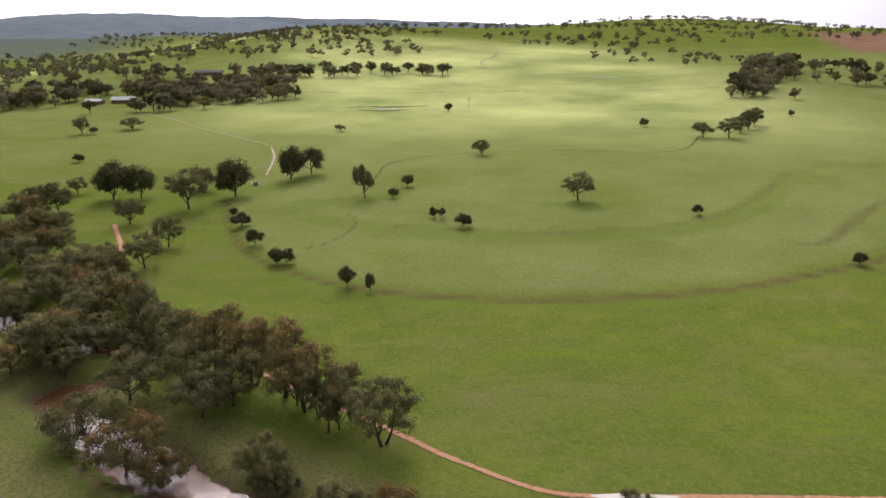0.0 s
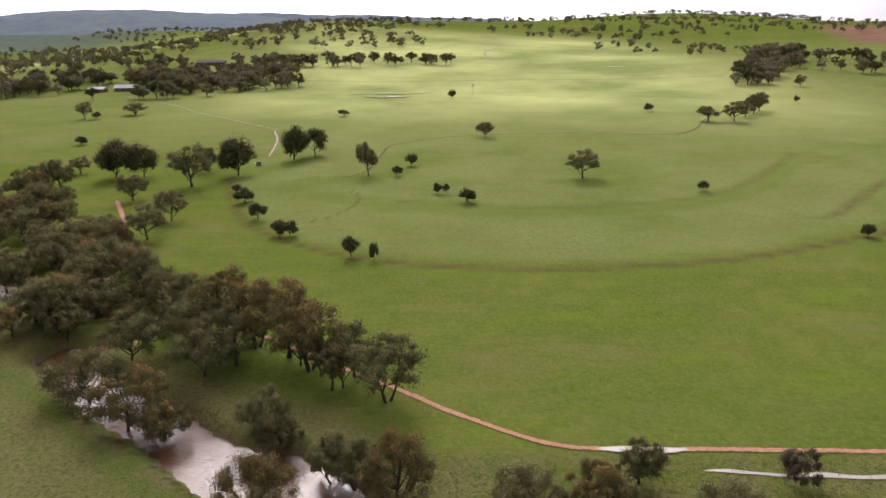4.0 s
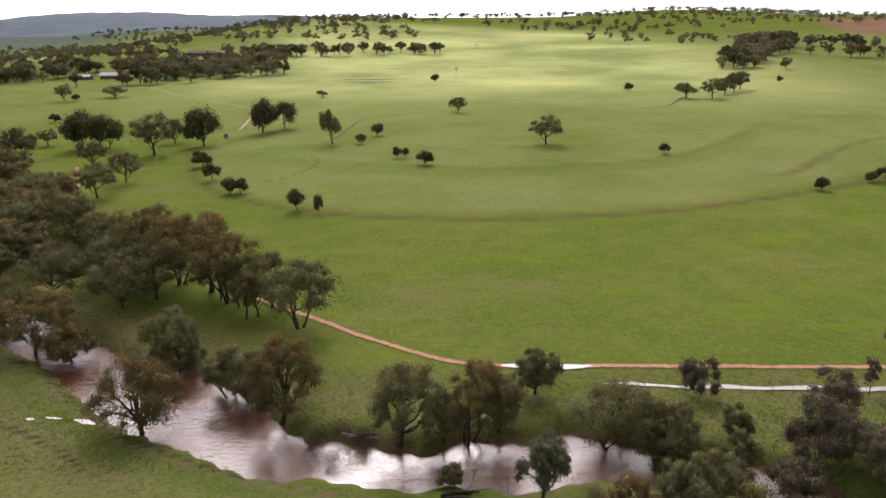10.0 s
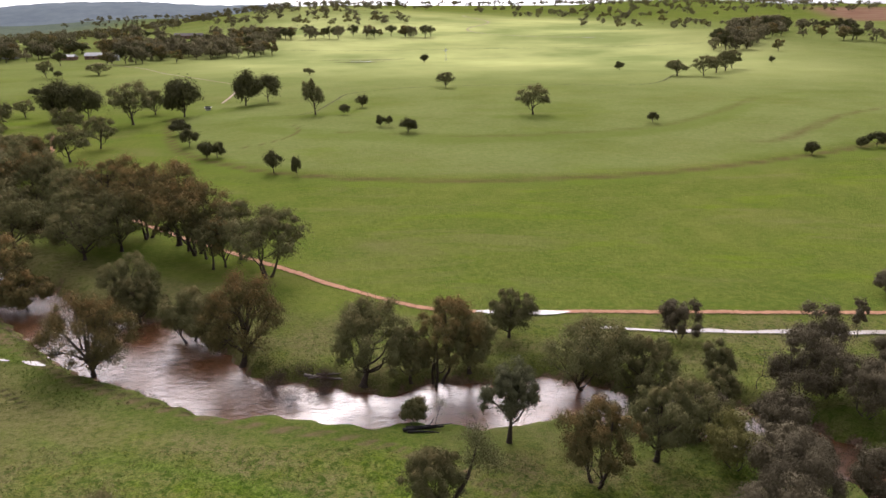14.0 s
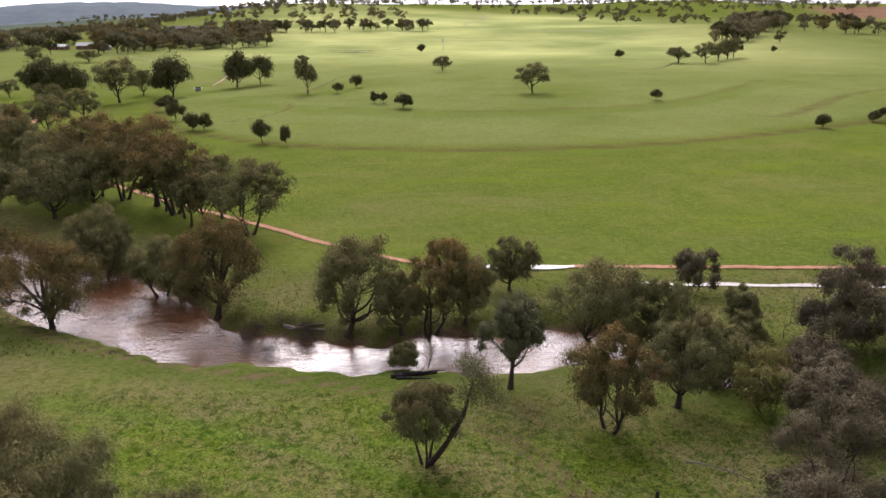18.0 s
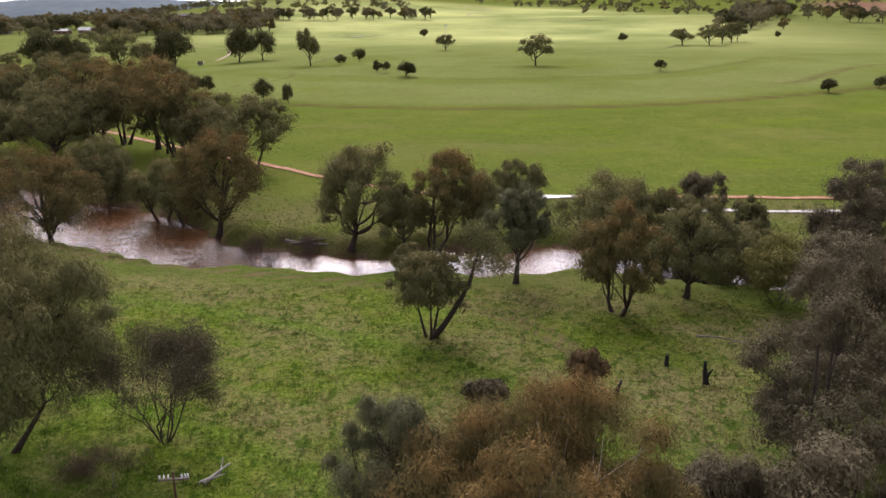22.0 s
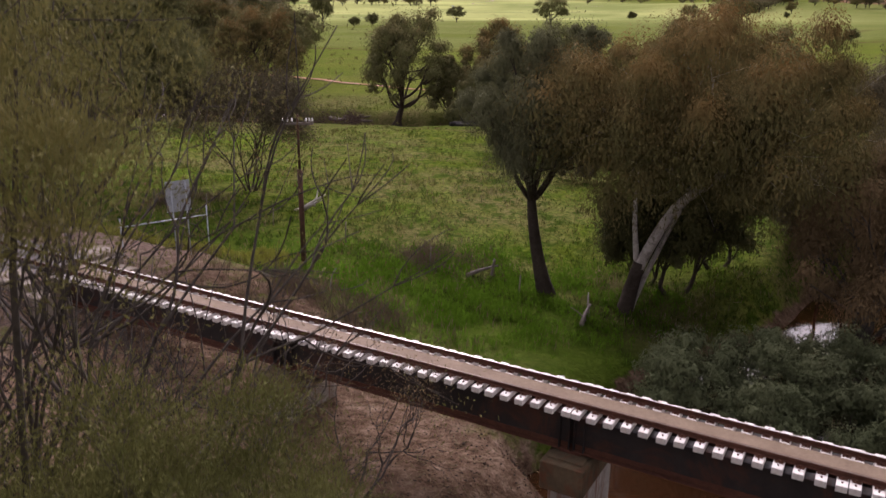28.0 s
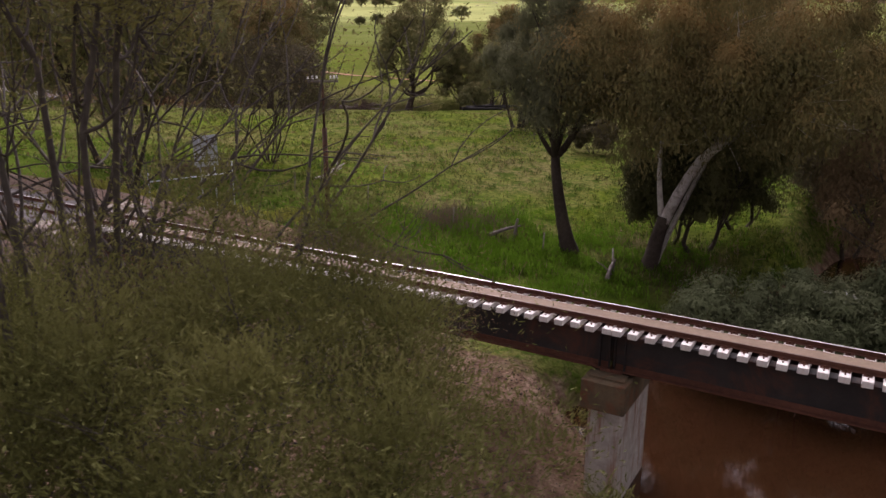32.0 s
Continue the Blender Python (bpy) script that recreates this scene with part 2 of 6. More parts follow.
def streaked(name, dark, light, stain):
    """Concrete with rust run down it in upright streaks."""
    k = Mat(name, 0.9, spec=0.2)
    v = k.node("ShaderNodeMapping")
    v.inputs["Scale"].default_value = (3.2, 3.2, 0.28)
    k.link(k.place(), v.inputs["Vector"])
    a = k.noise(3.0, 6, 0.7)
    c = k.ramp(a, [(0.3, dark), (0.7, light)])
    c = k.mix(k.ramp(k.noise(1.0, 4, 0.7, v.outputs[0]), [(0.50, 0.0), (0.64, 0.9)]), c, stain)
    k.colour(c)
    k.bump(a, 0.35, 0.02)
    return k.m


def leaf_mat(name, dark, light, tip, share=0.35, through_=0.15):
    """Leaves: each spray its own shade, some light shining through."""
    k = Mat(name, 0.8, spec=0.03)
    r = k.random(True)
    half = tuple((a + 1.3 * b) / 2 for a, b in zip(dark, light))
    c = k.ramp(r, [(0.0, half), (0.4, light), (0.85, tuple(1.15 * a for a in light)), (1.0, tuple((a + b) / 2 for a, b in zip(light, tip)))])
    c = k.mix(k.ramp(k.noise(0.9, 3, 0.6), [(0.36, 0.7), (0.55, 0.0)]), c, half)
    patch = k.noise(0.45, 3, 0.6)
    # tip colour is stronger where upper_tips is high
    tip_weight = k.maths("ADD", 0.18, k.attribute("upper_tips"))
    c = k.mix(k.maths("MULTIPLY", k.maths("MULTIPLY", k.ramp(patch, [(0.36, 0.25), (0.62, 1.0)]), share), tip_weight), c, tip)
    whole = k.ramp(k.random(), [(0.0, 0.78), (1.0, 1.16)])
    c = k.mix(1.0, c, whole, "MULTIPLY")
    k.colour(c)
    tr = k.node("ShaderNodeBsdfTranslucent")
    k.link(c, tr.inputs["Color"])
    mx = k.node("ShaderNodeMixShader", Fac=through_)
    out = k.t.nodes["Material Output"]
    k.link(k.b.outputs[0], mx.inputs[1])
    k.link(tr.outputs[0], mx.inputs[2])
    k.link(mx.outputs[0], out.inputs["Surface"])
    return k.m


def ragged_strip(name, dark, light, scale, soft=0.5):
    """A strip of soil that thins out towards its edges."""
    k = Mat(name, 0.95, spec=0.1)
    a = k.noise(scale, 5, 0.7)
    k.colour(k.ramp(a, [(0.3, dark), (0.7, light)]))
    edge = k.attribute("middle")
    cover = k.ramp(k.maths("ADD", edge, k.maths("MULTIPLY", k.maths("SUBTRACT", k.noise(scale * 0.5, 5, 0.75), 0.5), 1.3)), [(soft - 0.18, 0.0), (soft + 0.22, 1.0)])
    k.link(cover, k.b.inputs["Alpha"])
    return k.m


def water_mat(name, ripple, dark=(0.078, 0.032, 0.013), light=(0.122, 0.058, 0.026)):
    k = Mat(name, 0.03, spec=0.5)
    k.b.inputs["IOR"].default_value = 1.45
    k.b.inputs["Specular Tint"].default_value = (1.0, 0.95, 0.87, 1)
    v = k.node("ShaderNodeMapping")
    v.inputs["Scale"].default_value = (1.0, 2.2, 1.0)
    k.link(k.place(), v.inputs["Vector"])
    wave = k.maths("ADD", k.noise(1.05, 4, 0.62, v.outputs[0], 0.8), k.maths("MULTIPLY", k.noise(0.3, 2, 0.5, v.outputs[0]), 1.2))
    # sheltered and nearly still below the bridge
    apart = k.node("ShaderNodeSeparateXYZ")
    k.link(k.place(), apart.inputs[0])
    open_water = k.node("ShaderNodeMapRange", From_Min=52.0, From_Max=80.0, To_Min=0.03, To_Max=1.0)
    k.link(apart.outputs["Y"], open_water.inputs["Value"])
    # silt clouds the open river; shade below the bridge is put into the colour
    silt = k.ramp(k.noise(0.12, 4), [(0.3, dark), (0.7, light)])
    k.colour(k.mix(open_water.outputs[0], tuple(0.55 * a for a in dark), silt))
    k.bump(k.maths("MULTIPLY", wave, open_water.outputs[0]), ripple, 0.17)
    return k.m


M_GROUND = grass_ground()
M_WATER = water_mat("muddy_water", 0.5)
M_PUDDLE = water_mat("milky_puddle_water", 0.05, (0.20, 0.165, 0.125), (0.32, 0.27, 0.21))
M_CREEK = water_mat("silty_creek_water", 0.25, (0.20, 0.165, 0.125), (0.32, 0.27, 0.21))
M_CREEK.node_tree.nodes["Principled BSDF"].inputs["Roughness"].default_value = 0.25
M_ROAD = ragged_strip("red_gravel", (0.25, 0.122, 0.064), (0.40, 0.228, 0.132), 1.2, 0.22)
M_STRIP = ragged_strip("bare_soil_strip", (0.082, 0.080, 0.026), (0.105, 0.090, 0.036), 0.35, 0.6)
M_PALE = ragged_strip("pale_dirt_strip", (0.27, 0.20, 0.125), (0.40, 0.325, 0.225), 0.6, 0.5)
M_BARK = mottled("dark_bark", (0.026, 0.020, 0.016), (0.085, 0.068, 0.054), 5, 0.95, 0.6, 0.04, spec=0.1)
M_PALEBARK = mottled("pale_gum_bark", (0.240, 0.215, 0.190), (0.560, 0.520, 0.470), 3, 0.8, 0.4, 0.03, stain=(0.09, 0.07, 0.055))
M_DEADWOOD = mottled("grey_deadwood", (0.085, 0.070, 0.060), (0.230, 0.200, 0.175), 5, 0.9, 0.5, 0.03)
M_TWIG = mottled("grey_brown_twigs", (0.036, 0.030, 0.026), (0.110, 0.093, 0.080), 6, 0.95, 0.3, 0.02, spec=0.1)
M_LEAF = {
    "gum": leaf_mat("gum_leaves", (0.052, 0.048, 0.019), (0.142, 0.150, 0.064), (0.235, 0.180, 0.078), 0.6),
    "greygum": leaf_mat("grey_gum_leaves", (0.044, 0.050, 0.027), (0.122, 0.128, 0.068), (0.185, 0.165, 0.085), 0.3),
    "ogum": leaf_mat("bronze_gum_leaves", (0.056, 0.044, 0.017), (0.136, 0.134, 0.054), (0.280, 0.172, 0.064), 0.9),
    # gum leaves made paler to hold the haze and sun on far trees
    "hill": leaf_mat("hazy_sunlit_gum_leaves", (0.080, 0.076, 0.044), (0.178, 0.164, 0.092), (0.262, 0.210, 0.112), 0.5),
    "round": leaf_mat("dark_green_leaves", (0.034, 0.038, 0.018), (0.082, 0.083, 0.034), (0.122, 0.108, 0.044), 0.3),
    "dark": leaf_mat("grey_brown_leaves", (0.042, 0.036, 0.023), (0.112, 0.096, 0.058), (0.186, 0.154, 0.098), 0.5),
    "dead": leaf_mat("dead_brown_leaves", (0.040, 0.029, 0.023), (0.080, 0.056, 0.043), (0.120, 0.090, 0.070), 0.3),
    "yellow": leaf_mat("yellow_green_leaves", (0.075, 0.078, 0.022), (0.180, 0.172, 0.056), (0.260, 0.222, 0.080), 0.4),
    "bronze": leaf_mat("bronze_brown_leaves", (0.058, 0.043, 0.024), (0.165, 0.118, 0.062), (0.270, 0.175, 0.090), 0.4),
    "shrub": leaf_mat("grey_green_leaves", (0.050, 0.060, 0.034), (0.128, 0.152, 0.076), (0.200, 0.212, 0.118), 0.5),
    "olive": leaf_mat("pale_olive_leaves", (0.058, 0.058, 0.020), (0.165, 0.155, 0.054), (0.250, 0.205, 0.080), 0.3),
    "wattle": leaf_mat("olive_wattle_leaves", (0.040, 0.040, 0.013), (0.112, 0.122, 0.036), (0.235, 0.222, 0.080), 0.8),
}
M_GRASS = blade_mat()
M_STALK = leaf_mat("dry_stalks", (0.110, 0.085, 0.050), (0.185, 0.145, 0.090), (0.250, 0.210, 0.130), 0.3)
M_WEED = leaf_mat("brown_weed_stalks", (0.075, 0.055, 0.040), (0.140, 0.105, 0.075), (0.200, 0.155, 0.110), 0.3)
M_CANOLA = leaf_mat("yellow_flowered_weeds", (0.120, 0.150, 0.030), (0.270, 0.290, 0.060), (0.560, 0.510, 0.110), 1.6)
M_CONCRETE = mottled("weathered_concrete", (0.165, 0.138, 0.108), (0.360, 0.310, 0.250), 2.2, 0.9, 0.35, 0.02, stain=(0.105, 0.052, 0.032))
M_PIER = streaked("rust_streaked_concrete", (0.260, 0.235, 0.205), (0.480, 0.440, 0.385), (0.215, 0.082, 0.038))
M_CAP = mottled("dark_stained_concrete", (0.030, 0.024, 0.016), (0.190, 0.140, 0.080), 1.6, 0.9, 0.35, 0.02, stain=(0.150, 0.054, 0.024))
M_STEEL = mottled("black_rusty_girder_steel", (0.012, 0.011, 0.011), (0.040, 0.034, 0.032), 1.8, 0.6, 0.2, 0.01, stain=(0.075, 0.030, 0.018))
M_RUST = mottled("rust_brown_steel", (0.052, 0.020, 0.012), (0.130, 0.052, 0.030), 6, 0.75, 0.3, 0.01)
# bright colour holds the sky's reflection along the far rail
M_RAILBRIGHT = mottled("sky_bright_rail_steel", (0.42, 0.39, 0.36), (0.70, 0.67, 0.64), 4, 0.35, 0.1, 0.005, metal=0.6)
M_LUSHGRASS = leaf_mat("lush_grass_blades", (0.042, 0.086, 0.007), (0.072, 0.142, 0.010), (0.125, 0.160, 0.024), 0.25, 0.45)
M_RAILTOP = mottled("worn_rail_steel", (0.070, 0.042, 0.030), (0.160, 0.110, 0.085), 4, 0.5, 0.1, 0.005, metal=0.4)
M_SLEEPER = mottled("white_concrete_sleeper", (0.62, 0.58, 0.54), (0.82, 0.79, 0.75), 5, 0.85, 0.2, 0.01, random=0.3, stain=(0.50, 0.34, 0.26))
M_MESH = mottled("dusty_walkway_mesh", (0.135, 0.092, 0.060), (0.235, 0.170, 0.115), 12, 0.85, 0.3, 0.02)
M_BALLAST = mottled("grey_ballast", (0.070, 0.064, 0.060), (0.250, 0.225, 0.210), 9, 0.95, 0.9, 0.06)
M_POLE = mottled("rusted_pole", (0.030, 0.018, 0.013), (0.120, 0.055, 0.032), 4, 0.8, 0.3, 0.01)
M_GREYMETAL = mottled("galvanised_steel", (0.30, 0.33, 0.36), (0.48, 0.52, 0.56), 4, 0.5, 0.1, 0.005, metal=0.3)
M_PORCELAIN = mottled("white_porcelain", (0.70, 0.70, 0.70), (0.85, 0.85, 0.85), 9, 0.25, 0.05, 0.002)
M_TIN = mottled("pale_tin_roof", (0.20, 0.20, 0.20), (0.38, 0.38, 0.37), 0.6, 0.5, 0.1, 0.02)
M_BRICK = mottled("brown_brickwork", (0.13, 0.075, 0.055), (0.24, 0.15, 0.11), 1.5, 0.9, 0.2, 0.03)
M_REDROOF = mottled("dark_tiled_roof", (0.055, 0.045, 0.045), (0.12, 0.09, 0.085), 1.5, 0.8, 0.2, 0.03)
M_GLASS = mottled("dark_window_glass", (0.015, 0.018, 0.022), (0.03, 0.035, 0.04), 1, 0.1, 0.0, 0.0, spec=0.5)
# dark forest recoloured blue-grey to stand in for haze
M_FARWOOD = mottled("hazed_distant_woodland", (0.105, 0.130, 0.148), (0.170, 0.196, 0.205), 0.012, 1.0, 0.2, 4.0, spec=0.0)
M_BURNT = mottled("charred_wood", (0.010, 0.009, 0.009), (0.035, 0.030, 0.028), 8, 0.9, 0.5, 0.03)


# ---- the lie of the land ----
def smooth(a, b, x):
    u = np.clip((x - a) / (b - a), 0, 1)
    return u * u * (3 - 2 * u)


def spline(points, step):
    """Points along a smooth curve through the given ones."""
    p = [np.array(q, float) for q in points]
    p = [2 * p[0] - p[1]] + p + [2 * p[-1] - p[-2]]
    out = []
    for a, b, c, d in zip(p, p[1:], p[2:], p[3:]):
        n = max(2, int(np.linalg.norm((c - b)[:2]) / step))
        for k in range(n):
            t = k / n
            out.append(0.5 * (2 * b + (c - a) * t + (2 * a - 5 * b + 4 * c - d) * t * t + (3 * b - a - 3 * c + d) * t ** 3))
    return np.array(out + [p[-2]])


def way_to(x, y, line):
    """Distance from each place to a line of points, and the third value (half width) of the nearest one."""
    best, half = np.full(np.shape(x), 1e9), np.zeros(np.shape(x))
    for a, b in zip(line, line[1:]):
        ux, uy = b[0] - a[0], b[1] - a[1]
        t = np.clip(((x - a[0]) * ux + (y - a[1]) * uy) / (ux * ux + uy * uy), 0, 1)
        d = np.hypot(x - a[0] - t * ux, y - a[1] - t * uy)
        near = d < best
        best, half = np.where(near, d, best), np.where(near, a[2] + t * (b[2] - a[2]), half)
    return best, half


WATER = -3.8
# the river's middle line, with its half width
RIVER = spline([(-260, 330, 5), (-190, 275, 6), (-140, 236, 5), (-118, 222, 4.5), (-92, 212, 5), (-84, 204, 5), (-92, 193, 4.5), (-103, 186, 4.5),
                (-88, 172, 5.5), (-68, 155, 6), (-52, 141, 7), (-34, 129, 9), (-21, 119, 9.5), (-8, 109, 6), (4, 105.5, 5.2),
                (16, 104.5, 5.2), (28, 105, 7), (42, 107, 6.5), (56, 102, 6), (68, 97, 6), (80, 86, 6), (84, 70, 6),
                (74, 54, 6), (58, 44, 6), (44, 37, 6), (35, 30, 6), (30, 21, 7.5), (30, 8, 9), (36, -15, 9), (60, -60, 9), (120, -140, 9)], 4)
RAIL = (2.6, 32.1)          # near ends of the bridge's first sleepers
ALONG = (0.864, -0.504)     # the bridge's direction
ACROSS = (0.504, 0.864)
DECK = 1.5


def base_height(x, y):
    z = np.interp(y, [-400, 0, 40, 70, 88, 100, 125, 250, 360, 480, 560, 700, 780, 900, 1000, 1150, 1350, 1600, 2000, 2600, 3400, 5000],
                  [2, -0.4, -0.3, 0.1, -0.3, -1.2, -1.6, 2.2, 7.3, 8.3, 9.2, 9.8, 11, 18, 25, 28, 36, 46, 70, 58, 40, 20])
    z = z * (1 - 0.35 * smooth(1000, 1700, x) * smooth(1500, 2500, y))
    left = smooth(-250, -750, x) * smooth(700, 1000, y)
    z = z * (1 - left) + left * 6

    def hill(cx, cy, sx, sy):
        return np.exp(-((x - cx) / sx) ** 2 - ((y - cy) / sy) ** 2)
    z = z - 6 * hill(-190, 420, 130, 170) + 9 * hill(420, 900, 190, 240) + 20 * hill(-230, 1580, 260, 260)
    z = z + 38 * hill(800, 2800, 460, 420) + 34 * hill(-850, 2500, 420, 420)
    return z - 1.5 * hill(30, 36, 13, 13) + 1.0 * hill(-30, 60, 30, 30)


def ground_height(x, y):
    x, y = np.asarray(x, float), np.asarray(y, float)
    z = base_height(x, y)
    # the railway's embankment, which the bridge carries on
    s = (x - RAIL[0]) * ALONG[0] + (y - RAIL[1]) * ALONG[1]
    q = (x - RAIL[0]) * ACROSS[0] + (y - RAIL[1]) * ACROSS[1] - 1.0
    top = DECK - 0.12 + 0 * s
    bank = smooth(5.2, 2.3, -q) * smooth(8.6, 3.6, q) * smooth(1.5, -0.8, s)
    z = z + (top - z) * bank
    shoulder = smooth(1.6, 3.4, q) * smooth(8.6, 4.6, q) * smooth(-0.8, 0.5, s) * smooth(15, 2, s)
    z = z + (top - 0.3 - z) * shoulder
    # the gully below the bridge
    z = z - 1.2 * smooth(2, 14, s) * np.exp(-(q / 16) ** 2) * smooth(40, 20, s)
    # the river's bed and banks
    near = (x > -300) & (x < 140) & (y > -160) & (y < 350)
    d, half = way_to(np.where(near, x, 1e6), np.where(near, y, 1e6), RIVER)
    edge = half + 1.1 * np.sin(x * 0.31 + y * 0.17) + 0.6 * np.sin(x * 0.83 - y * 0.71)
    rise = smooth(edge - 1.2, edge + 4.2, d)
    z = np.where(near, (WATER - 1.3) * (1 - rise) + z * rise, z)
    # the inlet behind the pier
    z = z - 3.6 * np.exp(-((x - 22.8) / 1.7) ** 2 - ((y - 25.8) / 1.1) ** 2)
    # the creek beside the road
    c = np.exp(-((y - 127.2 - 1.2 * np.sin(x * 0.11)) / 1.6) ** 2) * smooth(56, 64, x) * smooth(260, 200, x)
    z = z - 0.1 * c
    # small unevenness of the pasture
    z = z + 0.10 * np.sin(x * 0.47 + 1.3 * np.sin(y * 0.21)) * np.sin(y * 0.39 + 0.8 * np.sin(x * 0.17)) + 0.35 * np.sin(x * 0.021 + 1) * np.sin(y * 0.017) * smooth(150, 260, y)
    return z

# ---- building helpers ----


def to_mesh(name, verts, faces, material, smooth_faces=False):
    """A mesh from arrays; faces all of one size."""
    verts, faces = np.asarray(verts, np.float32), np.asarray(faces, np.int32)
    me = bpy.data.meshes.new(name)
    n, k = faces.shape
    me.vertices.add(len(verts))
    me.vertices.foreach_set("co", verts.ravel())
    me.loops.add(n * k)
    me.loops.foreach_set("vertex_index", faces.ravel())
    me.polygons.add(n)
    me.polygons.foreach_set("loop_start", np.arange(0, n * k, k, dtype=np.int32))
    me.polygons.foreach_set("loop_total", np.full(n, k, dtype=np.int32))
    if smooth_faces:
        me.polygons.foreach_set("use_smooth", np.ones(n, dtype=bool))
    me.update(calc_edges=True)
    if material:
        me.materials.append(material)
    return me


def part(name, bm, material, parent, label=""):
    """Links a bmesh or a mesh as one part under a thing."""
    if isinstance(bm, bmesh.types.BMesh):
        me = bpy.data.meshes.new(name)
        bm.to_mesh(me)
        bm.free()
        me.materials.append(material)
    else:
        me = bm
    ob = new(name, me)
    ob.parent = parent
    return tagged(ob, label)


def thing(name, label, category, group="", at=(0, 0, 0), turn=0.0, kind=""):
    ob = new(name)
    ob.matrix_basis = pose(*at, 0, 0, turn)
    return tagged(ob, label, category, group, kind)


def box(bm, x0, x1, y0, y1, z0, z1, bevel=0.0):
    """Adds a box with bevelled edges."""
    r = bmesh.ops.create_cube(bm, size=1, matrix=Matrix.LocRotScale(((x0 + x1) / 2, (y0 + y1) / 2, (z0 + z1) / 2), None, (x1 - x0, y1 - y0, z1 - z0)))
    if bevel:
        edges = list({e for v in r["verts"] for e in v.link_edges})
        bmesh.ops.bevel(bm, geom=edges, offset=bevel, segments=1, affect="EDGES")
    return bm


def tubes(paths, sides=6):
    """Tapered tubes along lists of (x, y, z, radius): vertices and faces."""
    vs, fs, base = [], [], 0
    ang = np.arange(sides) * 2 * math.pi / sides
    for p in paths:
        p = np.asarray(p, float)
        n = len(p)
        d = np.gradient(p[:, :3], axis=0)
        d /= np.linalg.norm(d, axis=1)[:, None] + 1e-9
        ref = np.array([[1.0, 0.2, 0]] if abs(p[-1, 2] - p[0, 2]) > 0.6 * np.linalg.norm(p[-1, :3] - p[0, :3]) else [[0.1, 0.1, 1.0]])
        u = np.cross(d, ref)
        u /= np.linalg.norm(u, axis=1)[:, None] + 1e-9
        w = np.cross(d, u)
        ring = p[:, None, :3] + p[:, None, 3:4] * (np.cos(ang)[None, :, None] * u[:, None] + np.sin(ang)[None, :, None] * w[:, None])
        vs.append(ring.reshape(-1, 3))
        i = np.arange(n - 1)[:, None] * sides + np.arange(sides)[None, :]
        j = np.arange(n - 1)[:, None] * sides + (np.arange(sides)[None, :] + 1) % sides
        fs.append((np.stack([i, j, j + sides, i + sides], -1) + base).reshape(-1, 4))
        base += n * sides
    return np.concatenate(vs), np.concatenate(fs)


def sprays(rng, centres, directions, length, width, fold=0.25, plain=False, facing=None):
    """Leaf sprays: a bent diamond at each centre, or a plain triangle for those far off."""
    n = len(centres)
    d = directions / (np.linalg.norm(directions, axis=1)[:, None] + 1e-9)
    if facing is not None:
        d = d - facing * (d * facing).sum(1)[:, None] * 0.85
        d /= np.linalg.norm(d, axis=1)[:, None] + 1e-9
    r = rng.normal(size=(n, 3)) if facing is None else facing + rng.normal(size=(n, 3)) * 0.3
    s = np.cross(d, r)
    s /= np.linalg.norm(s, axis=1)[:, None] + 1e-9
    up = np.cross(d, s)
    ln = length * rng.uniform(0.6, 1.4, (n, 1))
    wd = width * rng.uniform(0.6, 1.4, (n, 1))
    if plain:
        v = np.stack([centres - d * ln / 2, centres + d * ln / 3 + s * wd / 2, centres + d * ln / 2 - s * wd / 2 + up * wd * fold], 1).reshape(-1, 3)
        return v, np.arange(n * 3).reshape(-1, 3)
    v = np.stack([centres - d * ln / 2, centres + s * wd / 2 + up * wd * fold, centres + d * ln / 2, centres - s * wd / 2 + up * wd * fold], 1).reshape(-1, 3)
    return v, np.arange(n * 4).reshape(-1, 4)


def bend(a, b, sag, rng, r0, r1, n=5, wob=0.06):
    """A curved limb from a to b."""
    a, b = np.asarray(a, float), np.asarray(b, float)
    t = np.linspace(0, 1, n)[:, None]
    mid = (a + b) / 2 + np.array([0, 0, sag]) + rng.normal(size=3) * np.linalg.norm(b - a) * wob
    p = (1 - t) ** 2 * a + 2 * t * (1 - t) * mid + t * t * b
    return np.concatenate([p, (r0 + (r1 - r0) * t)], 1)


